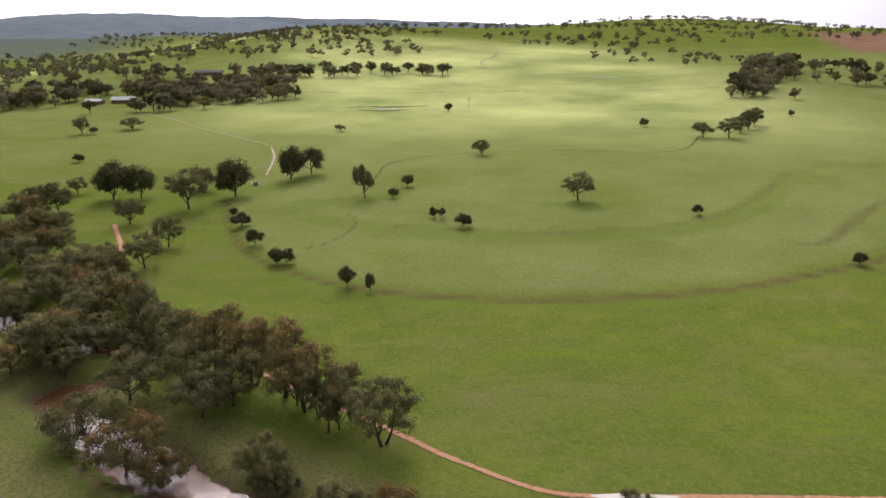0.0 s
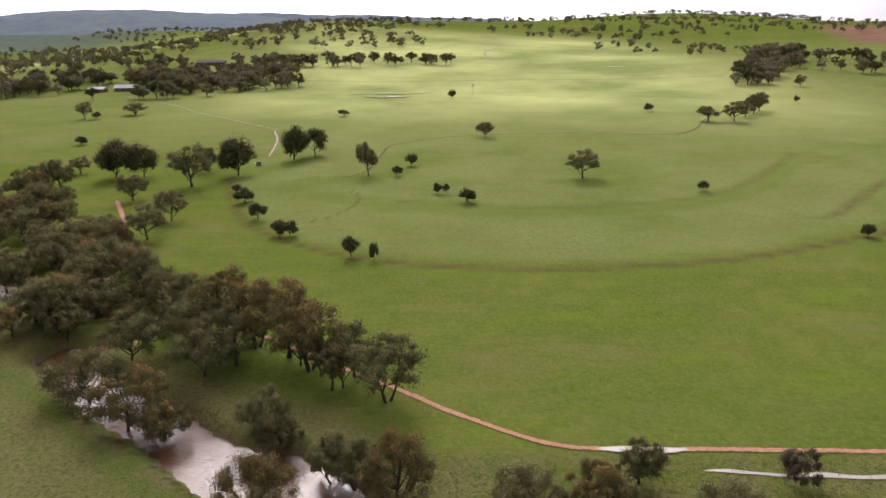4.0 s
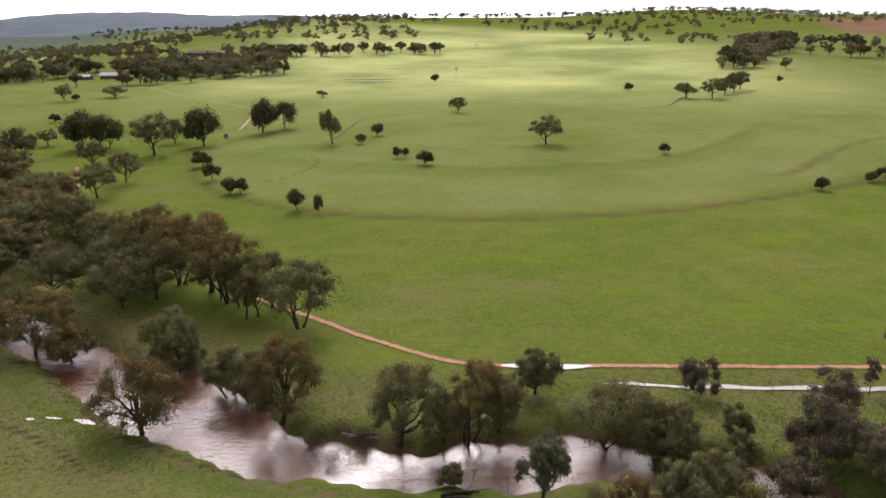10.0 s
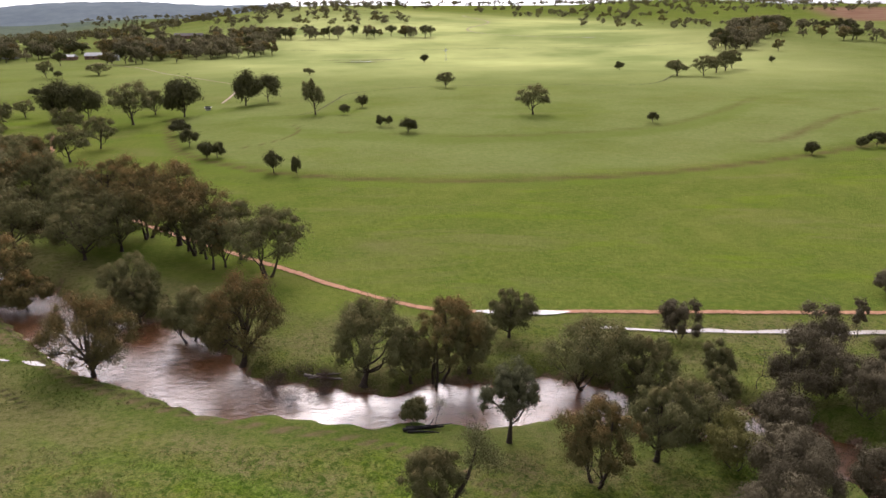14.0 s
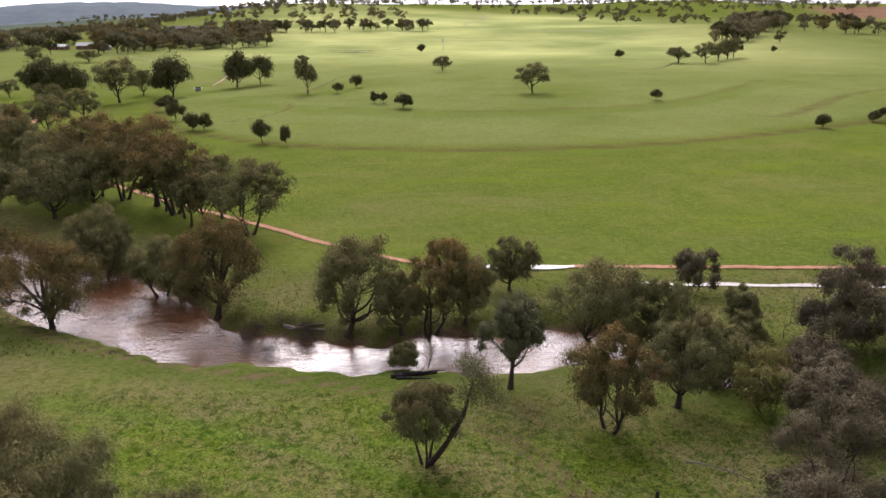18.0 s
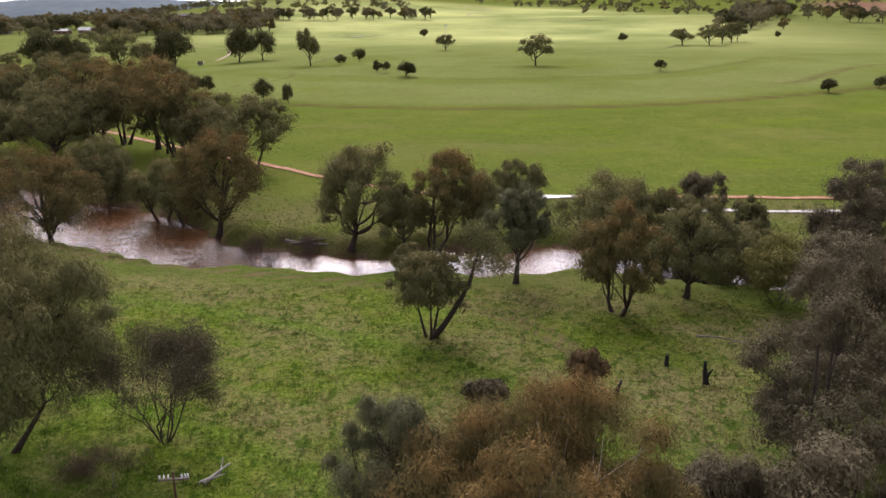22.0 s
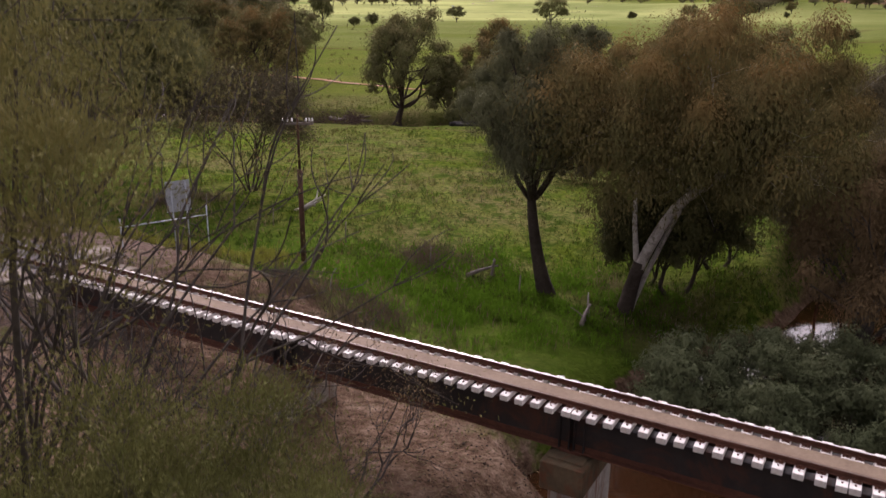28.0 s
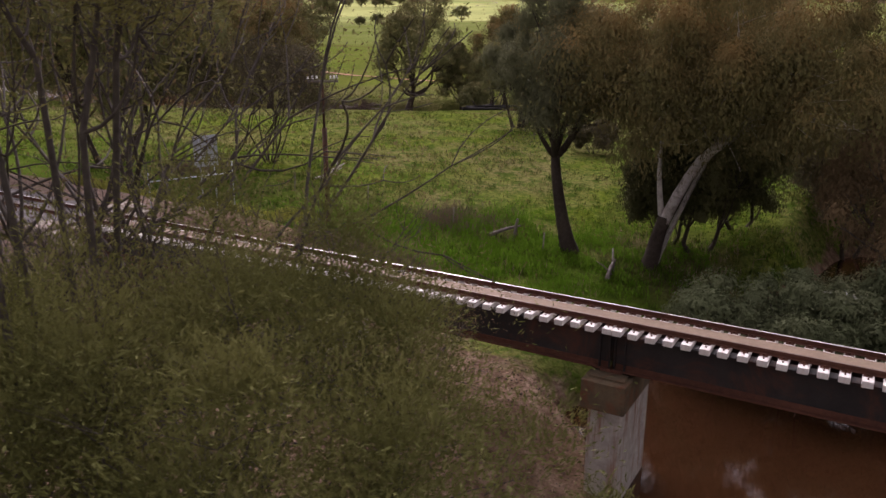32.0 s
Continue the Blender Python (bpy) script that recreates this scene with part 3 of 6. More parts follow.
def tree_meshes(seed, h, w, clumps, per, leaf, stem=0.25, lean=(0, 0), limbs=5, clump_size=0.15, flat=0.75, droop=0.5, trunks=1, sides=6, low=0.0, thick=1.0, kind="gum", bark=None, slim=0.42, lobes=9, twigs=1, plain=None, fill=0.06, weep=0.3, dome=False):
    """Wood and leaf meshes of a tree: stems, limbs that spread to leaf clumps, gaps between them.
    h height, w crown width, stem: free stem as a share of h, low: clumps hang down to the ground, fill: share of loose leaves between the clumps."""
    rng = np.random.default_rng(seed)
    fork_z = h * stem
    rz = (h - fork_z) / 2
    cz = fork_z + rz
    clumps, per, clump_size = int(clumps * 0.85), per * 0.5, clump_size * 0.88
    spiky = kind in ("wattle", "olive")
    # lobes of the crown, and clumps within each lobe
    hubs, tries = [], 0
    for k in range(7 if low >= 1 and h > 12 else 0):
        a = 2 * math.pi * (k + rng.uniform(-0.3, 0.3)) / 7
        hubs.append(np.array([math.cos(a) * 0.30 * w, math.sin(a) * 0.30 * w, h * rng.uniform(0.16, 0.3), 0.2 * w]))
    while len(hubs) < lobes and tries < 4000:
        tries += 1
        v = rng.normal(size=3)
        v /= np.linalg.norm(v)
        if v[2] < (-0.85 if low else -0.75):
            continue
        v = v if v[2] > -0.2 else v * (1.25, 1.25, 1.0)
        r = rng.uniform(0.72, 1.0) if hubs else 0.25
        size = rng.uniform(0.75, 1.25) * 0.22
        p = np.array([v[0] * r * (0.5 - size) * w, v[1] * r * (0.5 - size) * w, cz + v[2] * r * (rz - size * 0.75 * w)])
        p[2] = max(p[2], fork_z * 0.9 if not low else h * 0.16)
        room = 0.28 * w * (1 - tries / 4000)
        if all(np.linalg.norm(p - q[:3]) > room for q in hubs):
            hubs.append(np.array([*p, size * w]))
    pts, owner = [], []
    for k in range(clumps):
        g = k % len(hubs)
        v = rng.normal(size=3)
        v[2] += 0.45
        v /= np.linalg.norm(v)
        q = hubs[g]
        p = q[:3] + v * q[3] * rng.uniform(0.5, 1.0) * np.array([1, 1, 0.78])
        p[2] = min(max(p[2], h * 0.06 if low else fork_z * 0.7), h * 1.02 - 0.3 * clump_size * w)
        pts.append(p)
        owner.append(g)
    pts, owner = np.array(pts), np.array(owner)
    hubs = np.array(hubs)
    # stretch the crown to the full height and width
    pad = 0.5 * clump_size * w
    lowest, highest = pts[:, 2].min(), pts[:, 2].max()
    for a in (pts, hubs):
        a[:, 2] = lowest + (a[:, 2] - lowest) * (h - pad * flat - lowest) / max(0.1, highest - lowest)
    for ax in (0, 1):
        lo_, hi_ = pts[:, ax].min(), pts[:, ax].max()
        for a in (pts, hubs):
            a[:, ax] = (a[:, ax] - (lo_ + hi_) / 2) * (w - 2 * pad) / max(0.1, hi_ - lo_)
    # round the outline off, and let some clumps hang below others
    mid_z, half_z = (lowest, h - lowest) if dome else (lowest + 0.36 * (h - lowest), 0.64 * (h - lowest))
    up_down = np.where(pts[:, 2] > mid_z, half_z - pad * 0.5, max(0.3, mid_z - lowest) * 1.3)
    ball = np.sqrt((pts[:, 0] ** 2 + pts[:, 1] ** 2) / (w / 2 - pad) ** 2 + ((pts[:, 2] - mid_z) / up_down) ** 2)
    pull = (np.minimum(1.0, (rng.uniform(0.66, 1.04, len(hubs))[owner] + rng.uniform(-0.05, 0.05, len(pts))) / np.maximum(ball, 1e-6)))[:, None]
    pts = np.concatenate([pts[:, :2] * pull, mid_z + (pts[:, 2:] - mid_z) * pull], 1)
    hang = rng.uniform(size=len(pts)) < weep
    below = pts[hang] + np.stack([rng.normal(size=hang.sum()) * 0.04 * w, rng.normal(size=hang.sum()) * 0.04 * w, -rng.uniform(0.06, 0.14, hang.sum()) * w], 1)
    below[:, 2] = np.maximum(below[:, 2], (0.06 if low else 0.16) * h)
    pts, owner = np.concatenate([pts, below]), np.concatenate([owner, owner[hang]])
    for a in (pts, hubs):
        a[:, 0] += lean[0] * h * 0.5 * (a[:, 2] / h)
        a[:, 1] += lean[1] * h * 0.5 * (a[:, 2] / h)
    # stems and limbs
    wood = []
    r0 = (0.012 * h + 0.012 * w) * thick
    heads = []
    for k in range(trunks):
        a = 2 * math.pi * k / trunks + rng.uniform(0, 1)
        off = 0.0 if trunks == 1 else r0 * 1.6
        spread = 0.0 if trunks == 1 else w * 0.13
        foot = np.array([math.cos(a) * off, math.sin(a) * off, -0.35])
        head = np.array([lean[0] * fork_z + math.cos(a) * spread, lean[1] * fork_z + math.sin(a) * spread, fork_z * rng.uniform(0.85, 1.15)])
        rr = r0 / trunks ** 0.4
        p = bend(foot, head, 0, rng, rr * 1.25, rr * 0.75, 7, 0.05)
        p[0, 3] *= 1.5
        p[1, 3] *= 1.12
        wood.append(p)
        # the stem goes on through the crown as a crooked leader
        near = [q[:3] for q in hubs if trunks == 1 or np.dot(q[:2] - lean[0] * 0.3 * h * np.array([1, 0]), (math.cos(a), math.sin(a))) > 0] or [hubs[0][:3]]
        goal = head + (np.mean(near, 0) - head) * (0.75 if trunks > 1 else 0.4)
        goal[2] = fork_z + (h - fork_z) * 0.66
        goal[:2] += rng.normal(size=2) * 0.04 * w
        up = bend(head, goal, 0, rng, rr * 0.75, rr * 0.3, 9, 0.07)
        if twigs >= 0 and not dome:
            wood.append(up)
        heads.append((head, rr * 0.75, up))
    for g in range(len(hubs)):
        mine = pts[owner == g]
        if not len(mine):
            continue
        hub = mine.mean(0)
        if twigs < 0:
            continue
        head, hr, up = heads[int(np.argmin([np.linalg.norm(hub[:2] - q[2][5, :2]) for q in heads]))]
        if not dome:
            k = int(np.clip((hub[2] - fork_z) / max(0.5, h - fork_z) * 8 - rng.uniform(1.0, 3.5), 0, 7))
            head, hr = up[k, :3], max(up[k, 3], 0.5 * hr)
        mid = head + (hub - head) * 0.62
        rl = hr * 0.6
        wood.append(bend(head, mid, -0.04 * h, rng, rl, rl * 0.55, 6 if twigs else 3, 0.12))
        for q in mine:
            e = q - np.array([0, 0, 0.03 * h])
            wood.append(bend(mid, e, -0.03 * h, rng, rl * 0.5, rl * 0.12, 4 if twigs else 3, 0.1))
            for _ in range(twigs):
                wood.append(bend(e * 0.7 + mid * 0.3, e + rng.normal(size=3) * clump_size * w * 0.55, 0, rng, rl * 0.18, rl * 0.05, 3, 0.08))
    wv, wf = tubes(wood, sides)
    # soft leaf clumps, and loose leaves through each lobe
    cs, ds, ns, zs = [], [], [], []
    for q in pts:
        n = int(per * (1 - fill) * rng.uniform(0.6, 1.4)) + 1
        size = clump_size * w * rng.uniform(0.5, 1.45)
        v = rng.normal(size=(n, 3)) + (0, 0, 0.35)
        v /= np.linalg.norm(v, axis=1)[:, None]
        v[:, 2] = np.where(v[:, 2] < -0.45, -v[:, 2], v[:, 2])
        lump = 1 + 0.28 * np.sin(4 * v[:, :1] + 3 * q[0]) * np.cos(4 * v[:, 1:2] + 3 * q[1]) + 0.12 * np.sin(9 * v[:, :1] + 7 * v[:, 2:])
        rad = np.where(rng.uniform(size=(n, 1)) < 0.72, rng.normal(0.90, 0.08, (n, 1)), rng.uniform(0.3, 1.08, (n, 1)))
        o = v * rad * size * lump * np.array([1, 1, flat])
        o[:, 2] -= droop * 0.4 * np.hypot(o[:, 0], o[:, 1]) ** 2 / size
        cs.append(q + o)
        ds.append(v * (0.8 if spiky else 0.2) + rng.normal(size=(n, 3)) * 0.5 + np.array([0, 0, 0.4 if spiky else -0.3 - droop]))
        ns.append(v)
        # broad sprays within, which close the clump to the light
        big = rng.uniform(size=(n, 1)) < 0.2
        o = np.where(big, o * rng.uniform(0.35, 0.8, (n, 1)), o)
        cs[-1] = q + o
        zs.append(np.where(big, 1.4 if spiky else 2.1, 1.0))
    for q in hubs if fill else []:
        n = int(per * fill * clumps / len(hubs))
        v = rng.normal(size=(n, 3))
        v /= np.linalg.norm(v, axis=1)[:, None]
        rad = rng.uniform(0.15, 1.0, (n, 1)) ** 0.5
        lump = 1 + 0.22 * np.sin(5 * v[:, :1] + q[0]) * np.cos(4 * v[:, 1:2] + q[1])
        o = v * rad * q[3] * lump * np.array([1.05, 1.05, 0.82])
        cs.append(q[:3] + o)
        ds.append(v * 0.5 + rng.normal(size=(n, 3)) * 0.6 + np.array([0, 0, -droop]))
        ns.append(v)
        zs.append(np.ones((n, 1)))
    cs = np.concatenate(cs)
    cs[:, 2] = np.maximum(cs[:, 2], 0.04 * h)
    size = leaf * np.concatenate(zs)
    lv, lf = sprays(rng, cs, np.concatenate(ds), size, size * slim, 0.25, leaf > 0.13 if plain is None else plain, None if spiky else np.concatenate(ns))
    wm = to_mesh("trunk", wv, wf, bark or M_BARK, True)
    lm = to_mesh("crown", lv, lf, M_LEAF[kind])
    # rises with a spray's upward facing and its height in the crown
    tip_weight = np.clip(0.8 * np.concatenate(ns)[:, 2] + 1.6 * (cs[:, 2] / h - 0.8), 0, 1)
    lm.attributes.new("upper_tips", "FLOAT", "POINT").data.foreach_set("value", np.repeat(tip_weight, lf.shape[1]).astype(np.float32))
    return wm, lm


def put_tree(name, meshes, label, x, y, group="", scale=(1, 1, 1), turn=0.0, category="tree", sink=0.0):
    ob = new(name)
    z = max(float(ground_height(x, y)), WATER - 0.35)
    ob.matrix_basis = Matrix.LocRotScale((x, y, z - sink), Euler((0, 0, turn)), scale)
    tagged(ob, label, category, group)
    for nm, me in zip(("trunk", "crown"), meshes):
        part(nm, me, None, ob)
    return ob


# ---- the ground ----


def graded(lo, hi, middle, fine, rate):
    """Places along an axis, closest together near the middle."""
    out, p = [middle], middle
    while p < hi:
        p += max(fine, abs(p - middle) * rate)
        out.append(min(p, hi))
    p = middle
    while p > lo:
        p -= max(fine, abs(p - middle) * rate)
        out.insert(0, max(p, lo))
    return np.array(out)


def soil_share(x, y, z):
    """How bare the soil is: under the bridge, on the embankment, at the water's edge, on worn tracks."""
    s = (x - RAIL[0]) * ALONG[0] + (y - RAIL[1]) * ALONG[1]
    q = (x - RAIL[0]) * ACROSS[0] + (y - RAIL[1]) * ACROSS[1] - 1.0
    below = smooth(-2, 3, s) * smooth(40, 34, s) * smooth(5.5, 1.0, q) * smooth(-40, -30, q)
    bank = smooth(6.8, 4.8, -q) * smooth(8.6, 6.2, q) * smooth(3, 0, s) * 0.75
    slope = smooth(1.0, 2.0, q) * smooth(8.2, 5.0, q) * smooth(-1, 1, s) * smooth(19, 9, s) * 0.72
    shore = smooth(WATER + 0.75, WATER + 0.25, z) * 0.9
    return np.clip(np.maximum.reduce([below, bank, slope, shore]), 0, 1)


# earthen contour banks and bands of other grass across the pasture, with half widths
CONTOUR = [[(-112, 395, 5.1), (-95, 338, 5.1), (-77, 297, 6.0), (-50, 270, 6.0), (-34, 260, 6.0), (-12, 252, 6.8), (12, 247.5, 7.6), (40, 246.5, 7.6), (70, 249, 7.6), (100, 255, 6.8), (128, 265, 6.8), (155, 277, 6.0), (190, 296, 6.0), (240, 330, 5.1)],
           [(-20, 332, 6.8), (12, 325, 8.5), (44, 320, 10.2), (79, 325, 10.2), (117, 337, 10.2), (150, 368, 11.9), (180, 410, 11.9), (200, 440, 10.2)],
           [(-55, 302, 2.7), (-45, 312, 3.1), (-38, 334, 3.1), (-43, 352, 2.7)],
           [(140, 306, 6.8), (158, 306, 10.2), (180, 329, 10.2), (214, 366, 8.5), (260, 400, 6.8)],
           [(-118, 577, 5.1), (-98, 615, 5.1), (-79, 645, 5.1), (-72, 700, 5.1), (-50, 745, 5.1)]]

# greener growth along the contour banks, and greener patches below the lone trees
RANK = [[(-60, 345, 9), (-30, 331, 14), (12, 318, 15), (44, 313, 13), (79, 318, 11), (117, 330, 11), (150, 360, 12), (180, 405, 12)], [(52, 364, 9), (68, 362, 14), (86, 362, 9)],
        [(-95, 330, 9), (-72, 288, 10), (-34, 254, 8), (12, 242, 7), (70, 243, 7), (128, 258, 8), (190, 288, 9)], [(-70, 380, 7), (-45, 378, 11), (-20, 392, 8)], [(-160, 380, 16), (-120, 395, 18), (-85, 425, 14)]]

# worn wheel tracks in the meadow
WHEEL = [[(-80, 150, 0.8), (-55, 128, 0.8), (-30, 108, 0.8), (-5, 96, 0.7), (15, 90, 0.7), (32, 78, 0.6), (38, 68, 0.6)]]
# the grassy track beside the railway
MOWN = spline([(-40, 72, 1.2), (-25, 62, 1.2), (-7.7, 49.2, 1.2), (-0.9, 44.4, 1.2), (4.9, 41.0, 1.2), (11.2, 39.0, 1.2), (15.8, 36.9, 1.2), (20, 35, 1.2), (25, 32, 1.2)], 2)
# dark wet ruts along the river
MUD = [[(-97, 166.5, 0.9), (-82, 152.5, 0.9), (-68, 142, 0.9), (-55.3, 131.7, 1.0), (-46.7, 123, 1.0), (-38, 114, 0.9), (-25.8, 106.6, 0.8), (-12, 99.5, 0.6)], [(-70, 122, 0.7), (-56, 115, 0.9), (-46, 109, 0.7), (-36, 101, 0.6)]]
# bands of lusher grass
LUSH = [[(-20, 58, 0.8), (-5.6, 50.4, 0.9), (1.3, 46.6, 0.9), (7.3, 43.6, 0.9), (12.2, 42.2, 1.0), (17, 39.4, 1.2), (22, 36.6, 1.6), (26, 33.8, 2.0)], [(-50, 100, 1.6), (-25, 88, 1.4), (0, 80, 1.2), (22, 70, 1.2), (34, 60, 1.2), (38, 50, 1.5)],
        [(13, 41, 2.5), (19, 38.5, 3.2), (25, 36, 3.4), (30, 37, 3.0)], [(-40, 76, 0.9), (-15, 64, 0.9), (5, 57, 0.9), (16, 50, 0.9), (22, 44, 1.0)]]


def deep_share(x, y):
    """Where the grass is darker green: beside the railway."""
    s = (x - RAIL[0]) * ALONG[0] + (y - RAIL[1]) * ALONG[1]
    q = (x - RAIL[0]) * ACROSS[0] + (y - RAIL[1]) * ACROSS[1] - 1.0
    return smooth(2.5, 5.5, q) * smooth(20, 9, q) * smooth(-70, -40, s)


def make_ground():
    xs, ys = graded(-4700, 4700, 18, 0.8, 0.027), graded(-500, 4850, 30, 0.8, 0.02)
    gx, gy = np.meshgrid(xs, ys)
    gz = ground_height(gx, gy)
    nx, ny = len(xs), len(ys)
    i = (np.arange(ny - 1)[:, None] * nx + np.arange(nx - 1)[None, :]).ravel()
    me = to_mesh("ground", np.stack([gx, gy, gz], -1).reshape(-1, 3), np.stack([i, i + 1, i + nx + 1, i + nx], -1), M_GROUND, True)
    x, y, z = gx.ravel(), gy.ravel(), gz.ravel()
    d, half = way_to(np.where(y < 400, x, 1e6), np.where(y < 400, y, 1e6), RIVER)
    south = (y < 100 + 0.7 * np.maximum(0, -x)) * 1.0
    s_ = (x - RAIL[0]) * ALONG[0] + (y - RAIL[1]) * ALONG[1]
    q_ = (x - RAIL[0]) * ACROSS[0] + (y - RAIL[1]) * ACROSS[1] - 1.0
    masks = {
        "gravelly": smooth(5, -2, s_) * smooth(9, 5, np.abs(q_ - 1)),
        "soil": soil_share(x, y, z),
        "deep": np.clip(deep_share(x, y) + 0.7 * smooth(8.0, 2.5, np.abs(d - half - 5.5)) * south * smooth(30, 60, y), 0, 1),
        "meadow": smooth(141, 133, y + 0.6 * x * (x < 0)) * smooth(-400, -60, y) * (1 - 0 * x),
        # litter under trees, plus far-bank darkening painted for their shade
        "litter": smooth(16, 6, d) * (1 - south) * 0.3 * smooth(330, 240, y) + 0.35 * smooth(30, 12, np.hypot(x - 45, (y - 92) * 1.6)) + 0.8 * smooth(5.5, 2.0, np.hypot(x - 28.5, y - 38.5)) + 0.12 * smooth(100, 112, y) * smooth(139, 134, y) * smooth(-60, -20, x),
        # slopes painted sunlit, and the pale field far to the left
        "sunlit_pasture": np.maximum.reduce([smooth(430, 760, y) * smooth(-300 - 0.12 * (y - 700), -80 - 0.12 * (y - 700), x) * smooth(430, 190, x) * smooth(1750, 1250, y), 0.8 * np.exp(-((x + 660) / 80) ** 4 - ((y - 1200) / 150) ** 4), 0.85 * np.exp(-((x + 540) / 210) ** 2 - ((y - 2050) / 330) ** 2)]),
        "grazed": smooth(0, 16, y - np.interp(x, [p[0] for p in CONTOUR[0]], [p[1] for p in CONTOUR[0]])) * smooth(-125, -95, x) * smooth(1600, 1100, y) + 0.8 * smooth(400, 520, y) * smooth(-95, -125, x) * smooth(1600, 1100, y),
        "ploughed": smooth(690, 760, x - 0.28 * (y - 1400)) * smooth(1330, 1400, y) * smooth(1900, 1800, y),
        "wooded": np.clip(smooth(2500, 3300, y) + smooth(-700, -1000, x) * smooth(1500, 1900, y) * 0.85, 0, 1),
    }
    inside = (y > 200) & (y < 800) & (np.abs(x) < 330)
    contour = np.zeros(len(x))
    for k, line in enumerate(CONTOUR):
        cd, cw = way_to(x[inside], y[inside], spline(line, 6))
        contour[inside] = np.maximum(contour[inside], np.exp(-(cd / (0.34 * cw)) ** 2) * (1.0, 0.45, 0.7, 0.65, 0.9)[k])
    masks["contour"] = contour
    rank = np.zeros(len(x))
    for line in RANK:
        cd, cw = way_to(x[inside], y[inside], spline(line, 6))
        rank[inside] = np.maximum(rank[inside], smooth(1.3, 0.2, cd / cw))
    masks["rank"] = rank
    near = (y < 160) & (y > 30) & (np.abs(x) < 110)
    worn = np.zeros(len(x))
    for line in WHEEL:
        cd, cw = way_to(x[near], y[near], spline(line, 3))
        worn[near] = np.maximum(worn[near], np.exp(-((cd - 0.8) / cw) ** 2))
    masks["worn"] = worn
    mud = np.zeros(len(x))
    for line in MUD:
        cd, cw = way_to(x[near], y[near], spline(line, 3))
        mud[near] = np.maximum(mud[near], np.exp(-(cd / cw) ** 2))
    masks["mud"] = mud
    mown = np.zeros(len(x))
    cd, cw = way_to(x[near], y[near], MOWN)
    mown[near] = np.exp(-(cd / 1.5) ** 4)
    masks["mown"] = mown
    lush = np.zeros(len(x))
    for line in LUSH:
        cd, cw = way_to(x[near], y[near], spline(line, 3))
        lush[near] = np.maximum(lush[near], np.exp(-(cd / cw) ** 2))
    masks["lush"] = lush
    masks["rough"] = smooth(76, 98, y) * (0.35 + 0.55 * smooth(15, -25, x)) + 0.3 * smooth(-5, -30, x)
    for name, v in masks.items():
        a = me.attributes.new(name, "FLOAT", "POINT")
        a.data.foreach_set("value", np.asarray(v, np.float32))
    return tagged(new("ground", me), "rolling green pasture with meadow and bare soil", "ground", kind="structure")


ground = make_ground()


def strip(name, points, material, lift, label, category, across=7):
    """A strip laid over the ground along a line of (x, y, half width); 'middle' falls from 1 to 0 at its edges."""
    line = spline(points, 2.0)
    d = np.gradient(line[:, :2], axis=0)
    d /= np.linalg.norm(d, axis=1)[:, None] + 1e-9
    side = np.stack([d[:, 1], -d[:, 0]], 1)
    u = np.linspace(-1, 1, across)
    p = line[:, None, :2] + side[:, None] * line[:, None, 2:3] * u[None, :, None]
    z = ground_height(p[..., 0], p[..., 1]) + lift
    n = len(line)
    i = (np.arange(n - 1)[:, None] * across + np.arange(across - 1)[None, :]).ravel()
    me = to_mesh(name, np.concatenate([p, z[..., None]], -1).reshape(-1, 3), np.stack([i, i + 1, i + across + 1, i + across], -1), material, True)
    a = me.attributes.new("middle", "FLOAT", "POINT")
    a.data.foreach_set("value", np.tile(1 - np.abs(u), n).astype(np.float32))
    return tagged(new(name, me), label, category, kind="structure")


strip("dirt_road", [(-150, 345, 1.4), (-133, 310, 1.4), (-122, 280, 1.4), (-108, 255, 1.3), (-78, 221, 1.1), (-45, 190, 1.1), (-12, 164, 1.1), (0, 154, 1.1), (10, 147, 1.05), (20, 141, 1.0),
                    (30, 138.5, 1.0), (60, 138, 1.0), (110, 137, 1.0), (200, 136, 1.0)], M_ROAD, 0.16, "red gravel farm road beside the pasture", "road")
strip("dirt_track", [(-103, 452, 1.6), (-109, 504, 1.8), (-118, 539, 1.6)], M_PALE, 0.35, "pale dirt track down to the creek", "track")
strip("dirt_track", [(-55, 380, 0.9), (-41, 391, 1), (-36, 440, 1), (-30, 474, 1.2), (7, 499, 1.2), (83, 511, 1.2), (154, 510, 1.2), (194, 576, 1.4)], M_STRIP, 0.35, "faint farm track across the pasture", "track")
strip("dirt_track", [(-118, 545, 1), (-160, 590, 1.2), (-200, 633, 1.2), (-236, 681, 1.2), (-300, 740, 1.2)], M_PALE, 0.4, "pale farm track towards the homestead", "track")
strip("dirt_track", [(205, 955, 2.5), (120, 990, 2.0), (80, 1060, 2.0), (60, 1180, 2.5), (100, 1350, 3), (60, 1500, 4)], M_PALE, 0.6, "pale farm track over the hill", "track")
strip("dirt_track", [(-200, 870, 1.5), (-60, 850, 1.5), (120, 860, 1.5), (300, 850, 1.5)], M_STRIP, 0.5, "faint farm track across the pasture", "track")


def make_water():
    bm = bmesh.new()
    box_ = [(-300, -170), (140, -170), (140, 360), (-300, 360)]
    bm.faces.new([bm.verts.new((x, y, WATER)) for x, y in box_])
    me = bpy.data.meshes.new("water")
    bm.to_mesh(me)
    bm.free()
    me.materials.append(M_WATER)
    return tagged(new("water", me), "muddy brown flooded river with white sky reflections", "river", kind="structure")


make_water()


